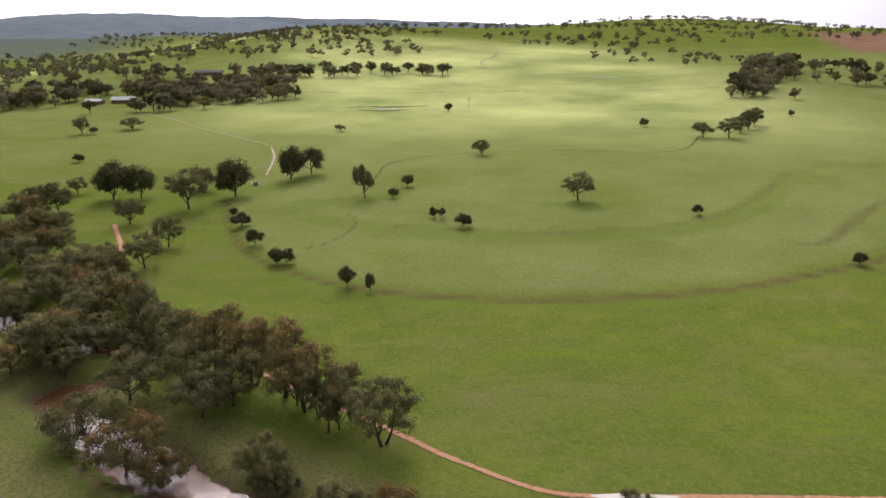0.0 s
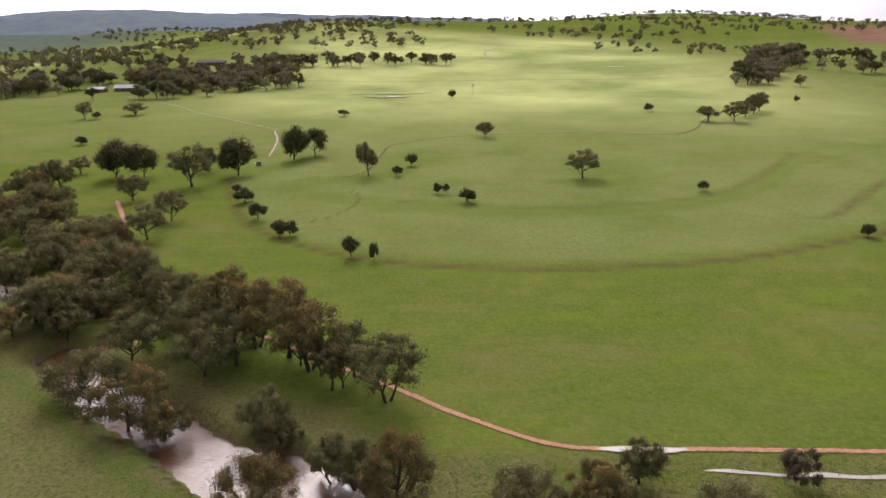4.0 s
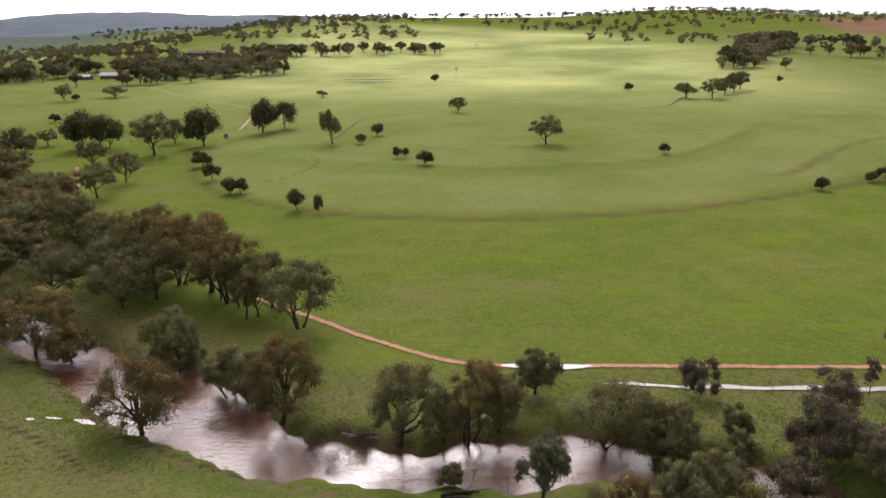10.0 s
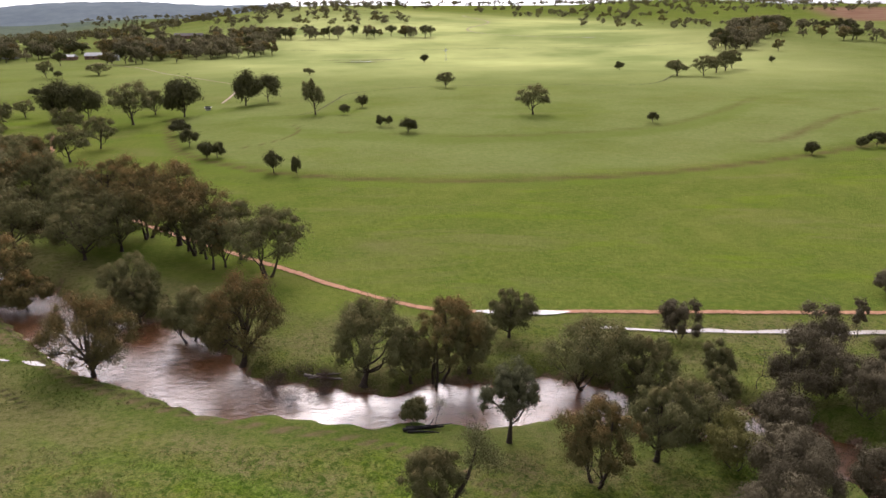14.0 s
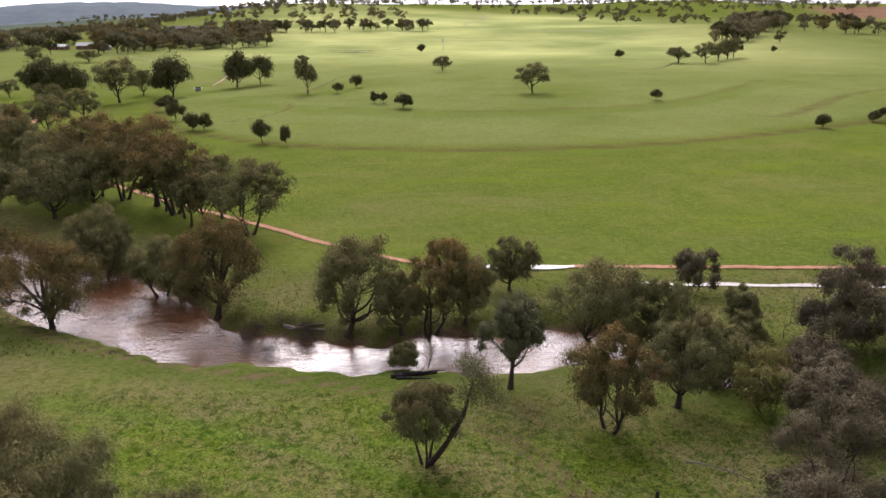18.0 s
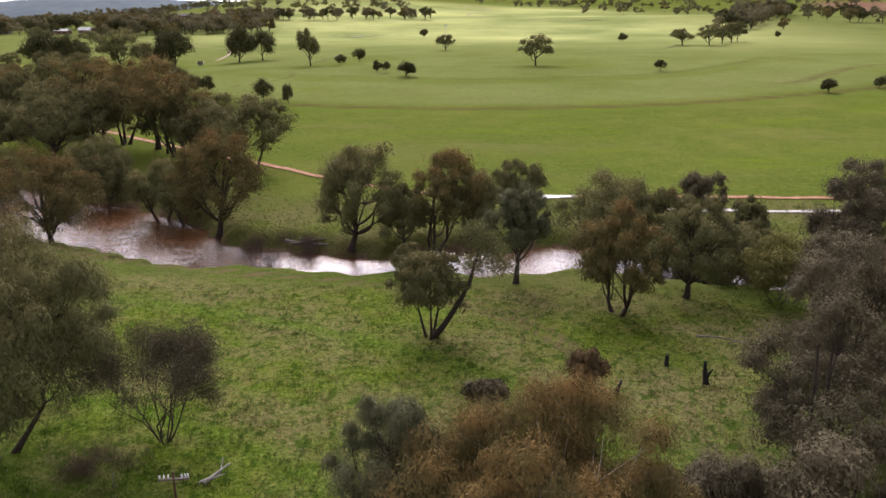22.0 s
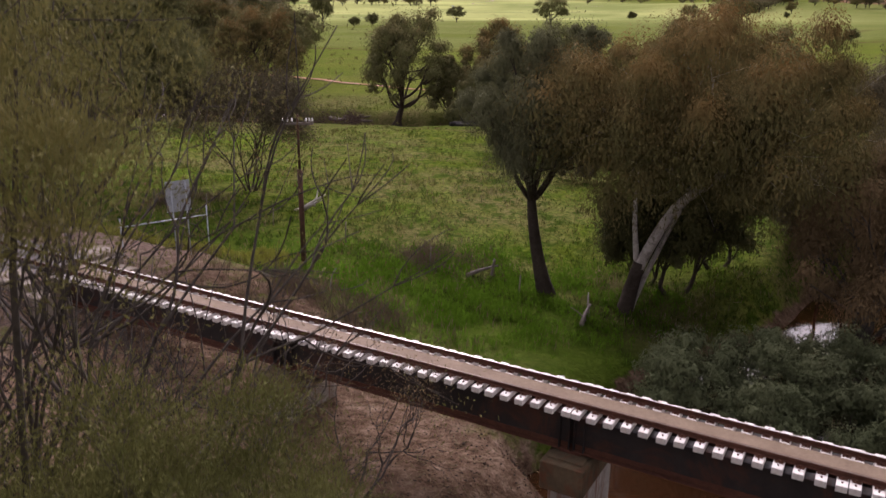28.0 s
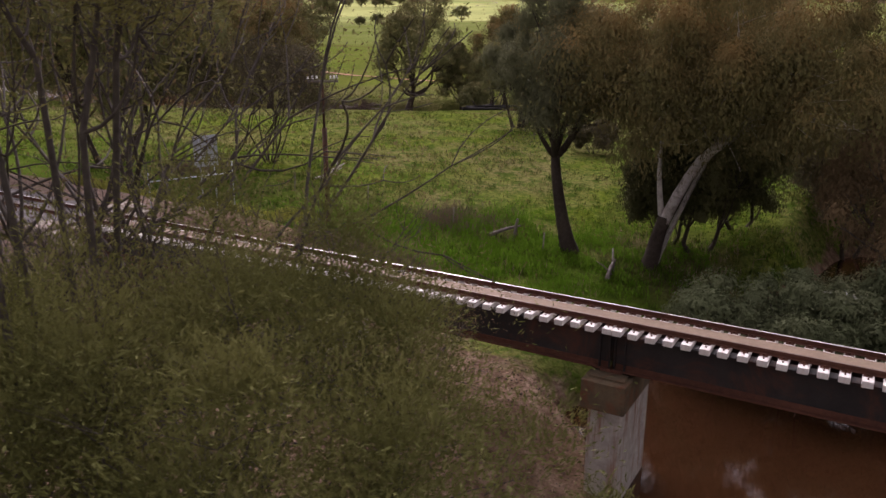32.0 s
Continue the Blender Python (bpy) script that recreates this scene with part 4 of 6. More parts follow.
def pool(name, points, z, label, material=None):
    """A shallow sheet of water along a line."""
    line = spline(points, 2.0)
    d = np.gradient(line[:, :2], axis=0)
    d /= np.linalg.norm(d, axis=1)[:, None] + 1e-9
    side = np.stack([d[:, 1], -d[:, 0]], 1) * line[:, 2:3]
    p = np.stack([line[:, :2] - side, line[:, :2] + side], 1).reshape(-1, 2)
    n = len(line)
    i = np.arange(n - 1) * 2
    zz = ground_height(line[:, 0], line[:, 1]) + z if z > 0 else None
    v = np.concatenate([p, (np.repeat(zz, 2) if zz is not None else np.full(2 * n, z))[:, None]], 1)
    me = to_mesh(name, v, np.stack([i, i + 1, i + 3, i + 2], 1), material or M_WATER, True)
    return tagged(new(name, me), label, "water", kind="structure")


pool("creek_water", [(50, 130.9, 0.12), (55, 130.6, 0.68), (60, 129.9, 0.43), (66, 129.2, 0.56), (73, 129.5, 0.87), (80, 128.6, 0.56), (88, 128.9, 0.93), (97, 128.0, 0.74), (108, 128.4, 0.99), (120, 127.8, 0.74), (140, 128.3, 1.05), (170, 127.8, 0.74), (200, 128, 0.87)], 0.12, "shallow flooded creek beside the road", M_CREEK)
pool("puddle", [(31, 138.4, 0.3), (36, 138.0, 1.2), (44, 137.8, 1.2), (49, 138.0, 0.3)], 0.2, "puddle in the gravel road", M_PUDDLE)
for line in ([(-45.6, 117.6, 0.15), (-43.3, 116.9, 0.75), (-41, 115.9, 0.15)], [(-51.0, 118.3, 0.1), (-49.6, 118.0, 0.35), (-47.8, 117.7, 0.1)], [(-54.4, 118.2, 0.1), (-53.5, 117.9, 0.45), (-52.7, 117.7, 0.1)]):
    pool("puddle", line, 0.1, "small puddle in a wet rut", M_PUDDLE)
strip("dam_bank", [(-92, 752, 2), (-74, 760, 5), (-52, 757, 7), (-30, 760, 5), (-12, 768, 2)], M_STRIP, 0.35, "worn earth bank round a farm dam", "earth")
strip("dam_bank", [(-76, 733, 2), (-60, 728, 6), (-42, 730, 6), (-30, 738, 2)], M_STRIP, 0.35, "worn earth bank round a farm dam", "earth")
pool("dam_water", [(-62, 742, 0.6), (-54, 741, 2.0), (-46, 741, 2.0), (-40, 742, 0.6)], 0.3, "small farm dam in the pasture")
pool("dam_water", [(190, 955, 2), (200, 955, 3), (216, 954, 2)], 0.4, "small puddle in the far pasture")

# ---- distant ranges ----


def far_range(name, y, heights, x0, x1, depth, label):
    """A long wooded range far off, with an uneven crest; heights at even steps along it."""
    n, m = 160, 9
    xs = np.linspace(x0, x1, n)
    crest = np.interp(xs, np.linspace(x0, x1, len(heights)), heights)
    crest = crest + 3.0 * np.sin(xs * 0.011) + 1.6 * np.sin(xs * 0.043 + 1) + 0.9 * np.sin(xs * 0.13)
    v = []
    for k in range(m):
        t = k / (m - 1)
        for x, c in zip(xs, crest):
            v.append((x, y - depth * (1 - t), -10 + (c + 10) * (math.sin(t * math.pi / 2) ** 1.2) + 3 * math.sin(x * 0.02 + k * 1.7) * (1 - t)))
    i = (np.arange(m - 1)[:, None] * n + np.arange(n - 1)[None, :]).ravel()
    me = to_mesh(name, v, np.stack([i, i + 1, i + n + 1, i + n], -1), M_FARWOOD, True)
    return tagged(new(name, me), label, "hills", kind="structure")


# both ranges carry their haze as base colour
far_range("backdrop", 4300, [40, 50, 58, 72, 98, 120, 115, 106, 92, 66, 40], -3300, -500, 900, "distant wooded range tinted blue-grey for haze")
far_range("backdrop", 4700, [90, 96, 104, 100, 92, 84, 70, 60, 50], -2200, 900, 500, "distant range on the horizon, haze-tinted")

# ---- trees: near trees, each of its own shape ----
NEAR = [  # x, y, height, crown width
    ("gum", 12.0, 111.2, 15.6, 11.6, 0.22, (0.34, 0.0)), ("ogum", -9.6, 120.2, 16.8, 14.2, 0.3, (0.2, 0)), ("ogum", 23.8, 113.2, 15.6, 9.8, 0.24, (0.34, 0)),
    ("gum", 36.5, 127.0, 9.0, 8.6, 0.2, (0, 0)), ("greygum", 33.5, 89.8, 12.0, 7.0, 0.34, (0.06, 0)), ("ogum", 43.0, 79.6, 11.3, 8.4, 0.16, (0.04, 0)),
    ("gum", 48.0, 112.0, 13.0, 13.6, 0.15, (0, 0)), ("gum", 51.6, 85.0, 11.8, 8.0, 0.26, (0.08, 0)),
    ("gum", 65.8, 103.8, 8.0, 4.8, 0.3, (0, 0)), ("ogum", -33.5, 116.5, 14.3, 14.8, 0.15, (0, 0)), ("gum", -34.7, 140.4, 9.8, 9.4, 0.2, (0, 0)),
    ("gum", -16.7, 128.3, 11.2, 9.3, 0.25, (0.1, 0)), ("gum", -21.7, 130.8, 10.6, 8.8, 0.25, (-0.1, 0)), ("gum", -38.7, 146.2, 9.4, 9.8, 0.12, (0, 0)),
    ("gum", 19.5, 112.0, 9.5, 7.0, 0.2, (0, 0)), ("gum", 29.0, 114.5, 10.5, 7.5, 0.2, (0, 0)), ("gum", 56.0, 107.5, 11.0, 9.0, 0.15, (0, 0)), ("gum", 59.0, 93.0, 11.0, 8.0, 0.15, (0, 0))]
for k, (kind, x, y, h, w, stem, lean) in enumerate(NEAR):
    me = tree_meshes(100 + k, h * 1.03, w * 1.28, int(30 + w * 1.8), 1000, 0.22, stem * 0.6, lean, 6, 0.12, 0.8, 0.8, kind=kind, thick=1.25, slim=0.5, lobes=16, weep=0.7, trunks=3 if k in (2, 5) else 2 if k in (6, 11, 12) else 1)
    put_tree("gum_tree", me, ("bronze-tipped" if kind == "ogum" else "grey-green") + " river gum with a spreading crown, on the bank", x, y, "gum trees along the river")

# the leaning gum in the meadow: a dense low crown, and a bare stem bent out to one side
me = tree_meshes(131, 8.4, 8.4, 50, 1000, 0.2, 0.3, (-0.05, 0), 6, 0.14, kind="gum", trunks=3, thick=1.0, lobes=13, weep=0.5)
lean_tree = put_tree("leaning_gum_tree", me, "gum tree with several leaning stems in the meadow", 23.9, 73.0)
rng = np.random.default_rng(5)
v, f = tubes([np.concatenate([bend((0.3, 0, 0), (3.6, 0.3, 5.2), -0.9, rng, 0.34, 0.2, 8), bend((3.6, 0.3, 5.2), (4.6, 0.2, 9.2), 0.3, rng, 0.2, 0.07, 6)[1:]])], 7)
part("leaning_stem", to_mesh("leaning_stem", v, f, M_BARK, True), None, lean_tree)
c = np.concatenate([rng.normal(size=(900, 3)) * (0.75, 0.7, 0.5) + q for q in ((4.0, 0.2, 7.4), (4.9, 0.3, 9.4), (5.7, 0, 8.3), (4.2, 0.4, 10.4), (6.4, 0.2, 7.0))])
v, f = sprays(rng, c, rng.normal(size=c.shape) + (0, 0, -0.7), 0.24, 0.09)
part("upper_crown", to_mesh("upper_crown", v, f, M_LEAF["gum"]), None, lean_tree)

DARK = [("dark", 66.8, 126.7, 7.6, 8.3, "she-oak"), ("dark", 77.5, 102.6, 13.2, 11.1, "she-oak"), ("dark", 84, 112, 12.0, 10.0, "she-oak"), ("dark", 70.5, 92.0, 9.0, 8.0, "she-oak"),
        ("yellow", 60.8, 83.1, 7.4, 9.0, "yellow-green wattle"), ("bronze", 36.9, 62.7, 3.8, 3.4, "scrubby"), ("dark", 28.5, 59.4, 2.7, 3.5, "scrubby"), ("dark", 98.0, 126.2, 7.8, 3.1, "she-oak"),
        ("dark", 115.0, 146.5, 5.0, 7.1, "she-oak"), ("dark", 56.0, 96.5, 5.0, 6.0, "scrubby"), ("gum", 20.8, 97.0, 3.7, 4.0, "young"), ("dark", 64.0, 78.0, 9.5, 9.0, "she-oak"),
        ("dark", 84.5, 97.0, 9.0, 10.0, "she-oak"), ("dark", 90.0, 101.0, 8.5, 9.0, "she-oak"), ("dark", 72.0, 87.0, 6.5, 8.5, "scrubby"), ("dark", 79.0, 82.0, 7.5, 10.0, "she-oak"), ("dark", 87.0, 86.0, 7.5, 10.0, "she-oak"),
        ("dark", 68.0, 80.5, 6.0, 8.0, "scrubby"), ("dark", 94.0, 108.0, 9.0, 8.0, "she-oak"), ("dark", 63.0, 99.5, 6.0, 7.5, "scrubby"), ("dark", 72.5, 97.0, 8.0, 9.0, "she-oak"), ("gum", 67.5, 108.5, 7.5, 5.5, "young"), ("round", 55.0, 103.0, 5.5, 6.5, "dark"), ("dark", 82.0, 104.0, 10.0, 9.0, "she-oak")]
for k, (kind, x, y, h, w, what) in enumerate(DARK):
    me = tree_meshes(150 + k, h, w, int(24 + w * 2), 640, 0.28, 0.1, (0, 0), 7, 0.15, 0.9, 0.4, 3, 4, kind=kind, low=1.0, thick=0.7, bark=M_TWIG)
    put_tree("bush" if h < 5 else "riverside_tree", me, what + " bush with dense foliage near the water", x, y, "riverside bushes", category="bush" if h < 5 else "tree")

# the dark she-oaks beside the meadow
for k, (x, y, h, w) in enumerate([(50.5, 51.0, 13.5, 12.0), (46.0, 42.5, 11.5, 10.5), (57.0, 62.0, 13.0, 11.0), (58.0, 47.0, 14.0, 12.0), (63.0, 72.0, 11.0, 10.0)]):
    me = tree_meshes(170 + k, h, w, 60, 1150, 0.19, 0.08, (0, 0), 8, 0.14, 0.9, 0.3, 2, kind="dark", low=1.0, thick=0.9)
    put_tree("she_oak", me, "dense grey-brown she-oak at the meadow's edge", x, y, "she-oaks")

# big trees by the railway
me = tree_meshes(201, 14.3, 16.4, 100, 4200, 0.135, 0.36, (0.52, 0.05), 8, 0.12, 0.85, 1.3, 1, 6, kind="ogum", thick=0.34, lobes=22, weep=0.4, slim=0.3, plain=True, bark=M_PALEBARK)
big = put_tree("old_gum_tree", me, "large bronze-tinged gum with a pale curved limb", 27.4, 37.7)
rng = np.random.default_rng(8)


def limb(points, r0, r1):
    """A limb through a few points, tapering."""
    line = spline(points, 0.4)
    return np.concatenate([line, np.linspace(r0, r1, len(line))[:, None]], 1)


v, f = tubes([limb([(0.42, -0.15, 2.3), (0.95, -0.3, 3.7), (1.85, -0.4, 5.35), (2.9, -0.5, 6.25), (4.25, -0.6, 7.25)], 0.27, 0.17),
              limb([(4.2, -0.6, 7.2), (3.85, -0.5, 8.2), (4.05, -0.4, 9.4)], 0.14, 0.04), limb([(4.25, -0.6, 7.25), (4.5, -0.5, 8.3), (4.3, -0.4, 9.8)], 0.13, 0.04), limb([(2.75, -0.5, 6.15), (2.75, -0.6, 6.9), (2.25, -0.6, 7.7)], 0.10, 0.04),
              limb([(4.25, -0.6, 7.25), (5.3, -0.3, 8.6), (6.5, -0.3, 9.8), (8.6, -0.2, 11.0)], 0.13, 0.04), limb([(6.2, -0.3, 9.5), (6.7, 0.0, 10.6), (7.2, 0.0, 11.9)], 0.09, 0.03), limb([(6.4, -0.3, 9.7), (7.8, -0.5, 9.9), (9.4, -0.6, 9.6)], 0.07, 0.02),
              limb([(0.40, 0.0, 2.2), (0.22, 0.1, 3.6), (0.10, 0.2, 5.4), (0.25, 0.2, 7.6)], 0.17, 0.07)], 8)
part("pale_limb", to_mesh("pale_limb", v, f, M_PALEBARK, True), None, big, "pale grey curved limb that forks")
foot = bend((-0.15, 0, -0.4), (0.44, -0.15, 2.6), 0, rng, 0.44, 0.29, 8, 0.02)
foot[0, 3] *= 1.3
part("trunk_base", to_mesh("trunk_base", *tubes([foot], 10), M_BARK, True), None, big, "rough dark bark at the trunk's foot")
me = tree_meshes(202, 13.8, 7.8, 62, 2500, 0.125, 0.36, (-0.2, 0.0), 6, 0.13, 1.0, 1.0, 1, 8, kind="greygum", thick=1.2, lobes=14, weep=0.6, slim=0.28, plain=True)
put_tree("gum_tree", me, "grey-green gum with a dark leaning trunk beside the railway", 23.8, 39.5)
for x, y, h, w in ((30.3, 39.8, 8.6, 6.6), (33.4, 42.6, 8.0, 6.0), (28.9, 40.6, 6.8, 5.4)):
    me = tree_meshes(203 + int(x), h, w, 76, 900, 0.17, 0.05, (0, 0), 6, 0.15, 1.0, 0.6, 2, kind="round", low=1.0)
    put_tree("she_oak", me, "dark dense she-oak in the shade of a gum", x, y, "she-oaks")
me = tree_meshes(207, 9.6, 8.2, 56, 1300, 0.2, 0.22, (0.1, 0), 6, 0.13, 0.9, 0.8, 2, 7, kind="dark", thick=0.7, weep=0.6, lobes=12)
put_tree("gum_tree", me, "grey-brown tree with drooping branches beside the river", 40.6, 44.6)
me = tree_meshes(204, 10.6, 9.0, 52, 2300, 0.13, 0.3, (-0.05, 0), 6, 0.12, 0.9, 1.1, 1, kind="bronze", bark=M_TWIG, lobes=14, slim=0.3, plain=True, weep=0.4)
put_tree("gum_tree", me, "fluffy grey-brown tree standing at the flooded river's edge", 36.0, 32.0)
me = tree_meshes(205, 16.6, 17.6, 104, 2300, 0.2, 0.16, (0.3, 0), 8, 0.105, 0.85, 1.1, 2, kind="gum", thick=0.6, lobes=26, weep=0.6, fill=0.1, slim=0.28)
put_tree("gum_tree", me, "bronze-green gum with a drooping crown in the meadow", -4.7, 51.9)
for k, (x, y, top, w) in enumerate([(28.0, 29.2, 0.5, 5.2), (31.2, 29.4, 0.9, 5.6), (34.4, 28.4, 0.8, 5.4), (29.8, 26.4, -0.2, 4.4), (37.4, 27.0, 0.6, 5.4), (33.0, 25.6, -0.2, 4.6)]):
    me = tree_meshes(210 + k, top - max(float(ground_height(x, y)), WATER - 0.35), w, 46, 760, 0.15, 0.06, (0, 0), 9, 0.15, 0.85, 0.2, 3, 4, kind="shrub", low=1.0, thick=0.6, bark=M_TWIG, lobes=11, slim=0.3)
    put_tree("river_shrub", me, "grey-green shrub standing in the flooded river", x, y, "river shrubs", category="shrub")

# the thicket in front of the bridge
for k, (x, y, top, w, n) in enumerate([(15.1, 9.0, 7.8, 8.0, 104), (11.2, 9.8, 7.0, 6.0, 64), (8.0, 11.6, 6.4, 6.0, 50)]):
    me = tree_meshes(220 + k, top - float(ground_height(x, y)), w, n, 1700, 0.082, 0.52, (0, 0), 14, 0.115, 0.9, 0.1, 7, 4, dome=True, kind="wattle", thick=0.7, bark=M_TWIG, slim=0.2, lobes=17, twigs=3)
    put_tree("wattle_bush", me, ("large " if not k else "") + "olive-green wattle bush before the bridge", x, y, category="bush")


def bare_tree(name, seed, x, y, h, spread, stems, label, leaf=None, per=0, fan=0.5, size=0.075, spread_=0.35, leafy=False, bark=None):
    """Thin stems that fork again and again, nearly bare."""
    r = np.random.default_rng(seed)
    wood, tips = [], []

    def grow(a, d, length, rad, depth):
        b = a + d * length
        wood[-1].append(bend(a, b, 0, r, rad, rad * 0.62, 5, 0.15))
        if depth < (2 if leafy else 1):
            tips.append(b)
        if depth == 0:
            return
        for _ in range(2 if r.random() < 0.65 else 3):
            e = d + r.normal(size=3) * 0.46 + np.array([0, 0, 0.14])
            grow(b, e / np.linalg.norm(e), length * r.uniform(0.62, 0.85), rad * 0.62, depth - 1)
    for k in range(stems):
        a = 2 * math.pi * k / stems + r.uniform(0, 0.8)
        d = np.array([math.cos(a) * fan, math.sin(a) * fan, 1.0])
        wood.append([])
        grow(np.array([math.cos(a) * spread, math.sin(a) * spread, -0.3]), d / np.linalg.norm(d), h * 0.36, 0.0056 * h + 0.026, 4)
    ob = thing(name, label, "tree", at=(x, y, float(ground_height(x, y))))
    for one in wood:
        part("stem", to_mesh("stem", *tubes(one, 5), bark or M_TWIG, True), None, ob)
    if leaf:
        t = np.array(tips)
        c = np.repeat(t, per, 0) + r.normal(size=(len(t) * per, 3)) * spread_
        part("leaves", to_mesh("leaves", *sprays(r, c, r.normal(size=c.shape) + (0, 0, -0.3), size, size * 0.3), leaf), None, ob)
    return ob


me = tree_meshes(228, 13.4, 6.2, 60, 900, 0.075, 0.70, (0, 0), 6, 0.13, 0.8, 0.3, 5, kind="olive", thick=0.4, bark=M_TWIG, slim=0.24, lobes=11, twigs=3)
put_tree("tall_wattle_tree", me, "tall thin-stemmed wattle with a high olive crown", 13.2, 9.8)
bare_tree("thin_wattle_tree", 71, 10.6, 13.4, 11.6, 0.5, 5, "tall thin wattle with bare stems and sparse leaves", M_LEAF["olive"], 34, 0.2, 0.09, 0.4)
bare_tree("thin_wattle_tree", 32, 12.4, 16.6, 8.2, 0.4, 6, "thin wattle with bare grey stems before the bridge", M_LEAF["bronze"], 20, 0.42, 0.08, 0.35)
bare_tree("thin_wattle_tree", 33, 9.6, 14.2, 12.5, 0.4, 4, "tall thin wattle with bronze leaves", M_LEAF["bronze"], 34, 0.22, 0.09, 0.4)
bare_tree("thin_wattle_tree", 38, 12.8, 13.6, 12.5, 0.3, 4, "tall thin wattle with olive leaves", M_LEAF["olive"], 34, 0.18, 0.09, 0.4)
for k, (x, y, h) in enumerate(((10.4, 15.6, 7.0), (11.4, 17.8, 6.0), (8.4, 16.8, 7.0), (11.9, 15.0, 7.0), (6.6, 15.2, 7.6))):
    bare_tree("bare_shrub", 50 + k, x, y, h, 0.5, 6, "grey-brown shrub of bare stems before the bridge", M_LEAF["dead"], 3, 0.42)
bare_tree("dark_wattle_tree", 39, 5.4, 54.0, 7.2, 0.15, 9, "dark brown wattle with many rising stems", M_LEAF["dark"], 170, 0.5, 0.17, 0.46, False, M_BARK)
bare_tree("brown_shrub", 61, 15.6, 21.4, 4.0, 0.5, 8, "thin brown-leaved shrub before the bridge", M_LEAF["bronze"], 26, 0.6, 0.07, 0.4)
bare_tree("dead_tree", 34, 72.6, 106.2, 7.5, 0.1, 1, "bare dead tree beside the creek", None, 0, 0.2)
bare_tree("dead_tree", 35, 12.4, 19.0, 4.6, 0.3, 7, "bare dead bush leaning towards the bridge", None, 0, 0.9)
bare_tree("sapling", 36, 23.4, 96.4, 4.6, 0.1, 1, "thin sapling at the river's edge", M_LEAF["gum"], 40, 0.2)
bare_tree("sapling", 37, 28.8, 98.0, 4.0, 0.1, 2, "thin sapling at the river's edge", M_LEAF["gum"], 40, 0.3)

# the grove on the river's bend
GROVE = [(-60.5, 190.9, 19.3, 16.5), (-49.4, 186.5, 18.2, 17.6), (-39.7, 180.5, 20.6, 18.5), (-33.4, 173.9, 18.0, 19.4), (-26.5, 163.1, 12.4, 7.8), (-13.3, 158.3, 15.6, 17.7),
         (-58.3, 170.2, 13.5, 16.2), (-69.5, 150.0, 15.0, 16.0), (-59.8, 146.5, 9.1, 10.9), (-83.7, 163.4, 15.4, 17.4), (-79.2, 179.1, 13.8, 16.6), (-71.2, 199.8, 14.4, 15.5), (-52, 176, 15, 15), (-66, 186, 15, 15), (-22, 170, 14, 13)]
for k, (x, y, h, w) in enumerate(GROVE):
    kind = "ogum" if k in (0, 1, 2, 3, 7, 8) else "gum"
    me = tree_meshes(240 + k, h * (1.08 if k < 4 else 1), w * 1.2, int(28 + w * 1.2), 640, 0.36, 0.24 if k < 6 else 0.1, (0.12 * math.sin(k * 2.1), 0.1 * math.cos(k)), 6, 0.125, 0.75, lobes=13, slim=0.5, kind=kind, trunks=3 if k in (1, 3, 5) else 1, thick=1.0)
    put_tree("gum_tree", me, ("bronze-topped" if kind == "ogum" else "grey-green") + " gum tree in the grove by the river", x, y, "grove by the river")

# shapes shared by the trees further off
FAR_GUM = [tree_meshes(300 + k, 15, 16, 46, 300, 0.55, 0.12, (0.08 * (k - 1), 0), 5, 0.14, 0.8, sides=4, twigs=0, lobes=11, kind=("gum", "gum", "ogum", "gum")[k], thick=1.2) for k in range(4)]
ROUND = [tree_meshes(310 + k, 6, 7, 40, 300, 0.34, 0.1, (0, 0), 5, 0.19, 0.95, 0.3, sides=4, twigs=0, kind="round", thick=1.1, lobes=6) for k in range(3)]
SPARSE = [tree_meshes(320 + k, 9, 9, 24, 150, 0.6, 0.12, (0, 0), 4, 0.19, 0.8, sides=3, twigs=0, kind=("hill", "ogum", "hill", "round", "hill")[k], thick=1.3, lobes=8) for k in range(5)]
rng = np.random.default_rng(77)
WOODS = [(-74, 214, 14.4, 16.5), (-100.9, 211, 12.8, 19.5), (-114, 208, 12.0, 17.3), (-117.2, 247, 11.7, 17.2), (-137.1, 258, 11.1, 15.8), (-152, 300, 11.5, 13.6), (-124.4, 290, 13.2, 15.4),
         (-143.7, 314, 14.3, 19.2), (-142.5, 345, 13, 15.6), (-171.8, 321.9, 12.2, 16.9), (-88, 232, 11, 13), (-159.3, 281.2, 13.4, 19.4), (-145, 228, 16, 16.5),
         (-128, 268, 12, 15), (-108, 230, 12, 14), (-186, 300, 13, 17), (-200, 330, 12, 16), (-103, 241, 13, 14), (-116, 262, 13, 14), (-127, 287, 13, 15), (-90, 225, 13, 14), (-64, 199, 13, 13)]
WOODS += [(-150 + rng.uniform(-70, 45), 262 + rng.uniform(-45, 75), rng.uniform(9, 14), rng.uniform(12, 17)) for _ in range(22)]
WOODS += [(-95 + rng.uniform(-25, 12), 215 + rng.uniform(-22, 22), rng.uniform(9, 13), rng.uniform(11, 15)) for _ in range(8)]
for count, cx, cy, rx, ry in ((16, -146, 262, 36, 48), (4, -122, 206, 16, 14), (9, -180, 320, 30, 40)):
    WOODS += [(cx + rng.uniform(-rx, rx), cy + rng.uniform(-ry, ry), rng.uniform(10, 15), rng.uniform(14, 18)) for _ in range(count)]
WOODS = [q for q in WOODS if abs(q[0] + 128 - (q[1] - 293) * -0.62) > 6]
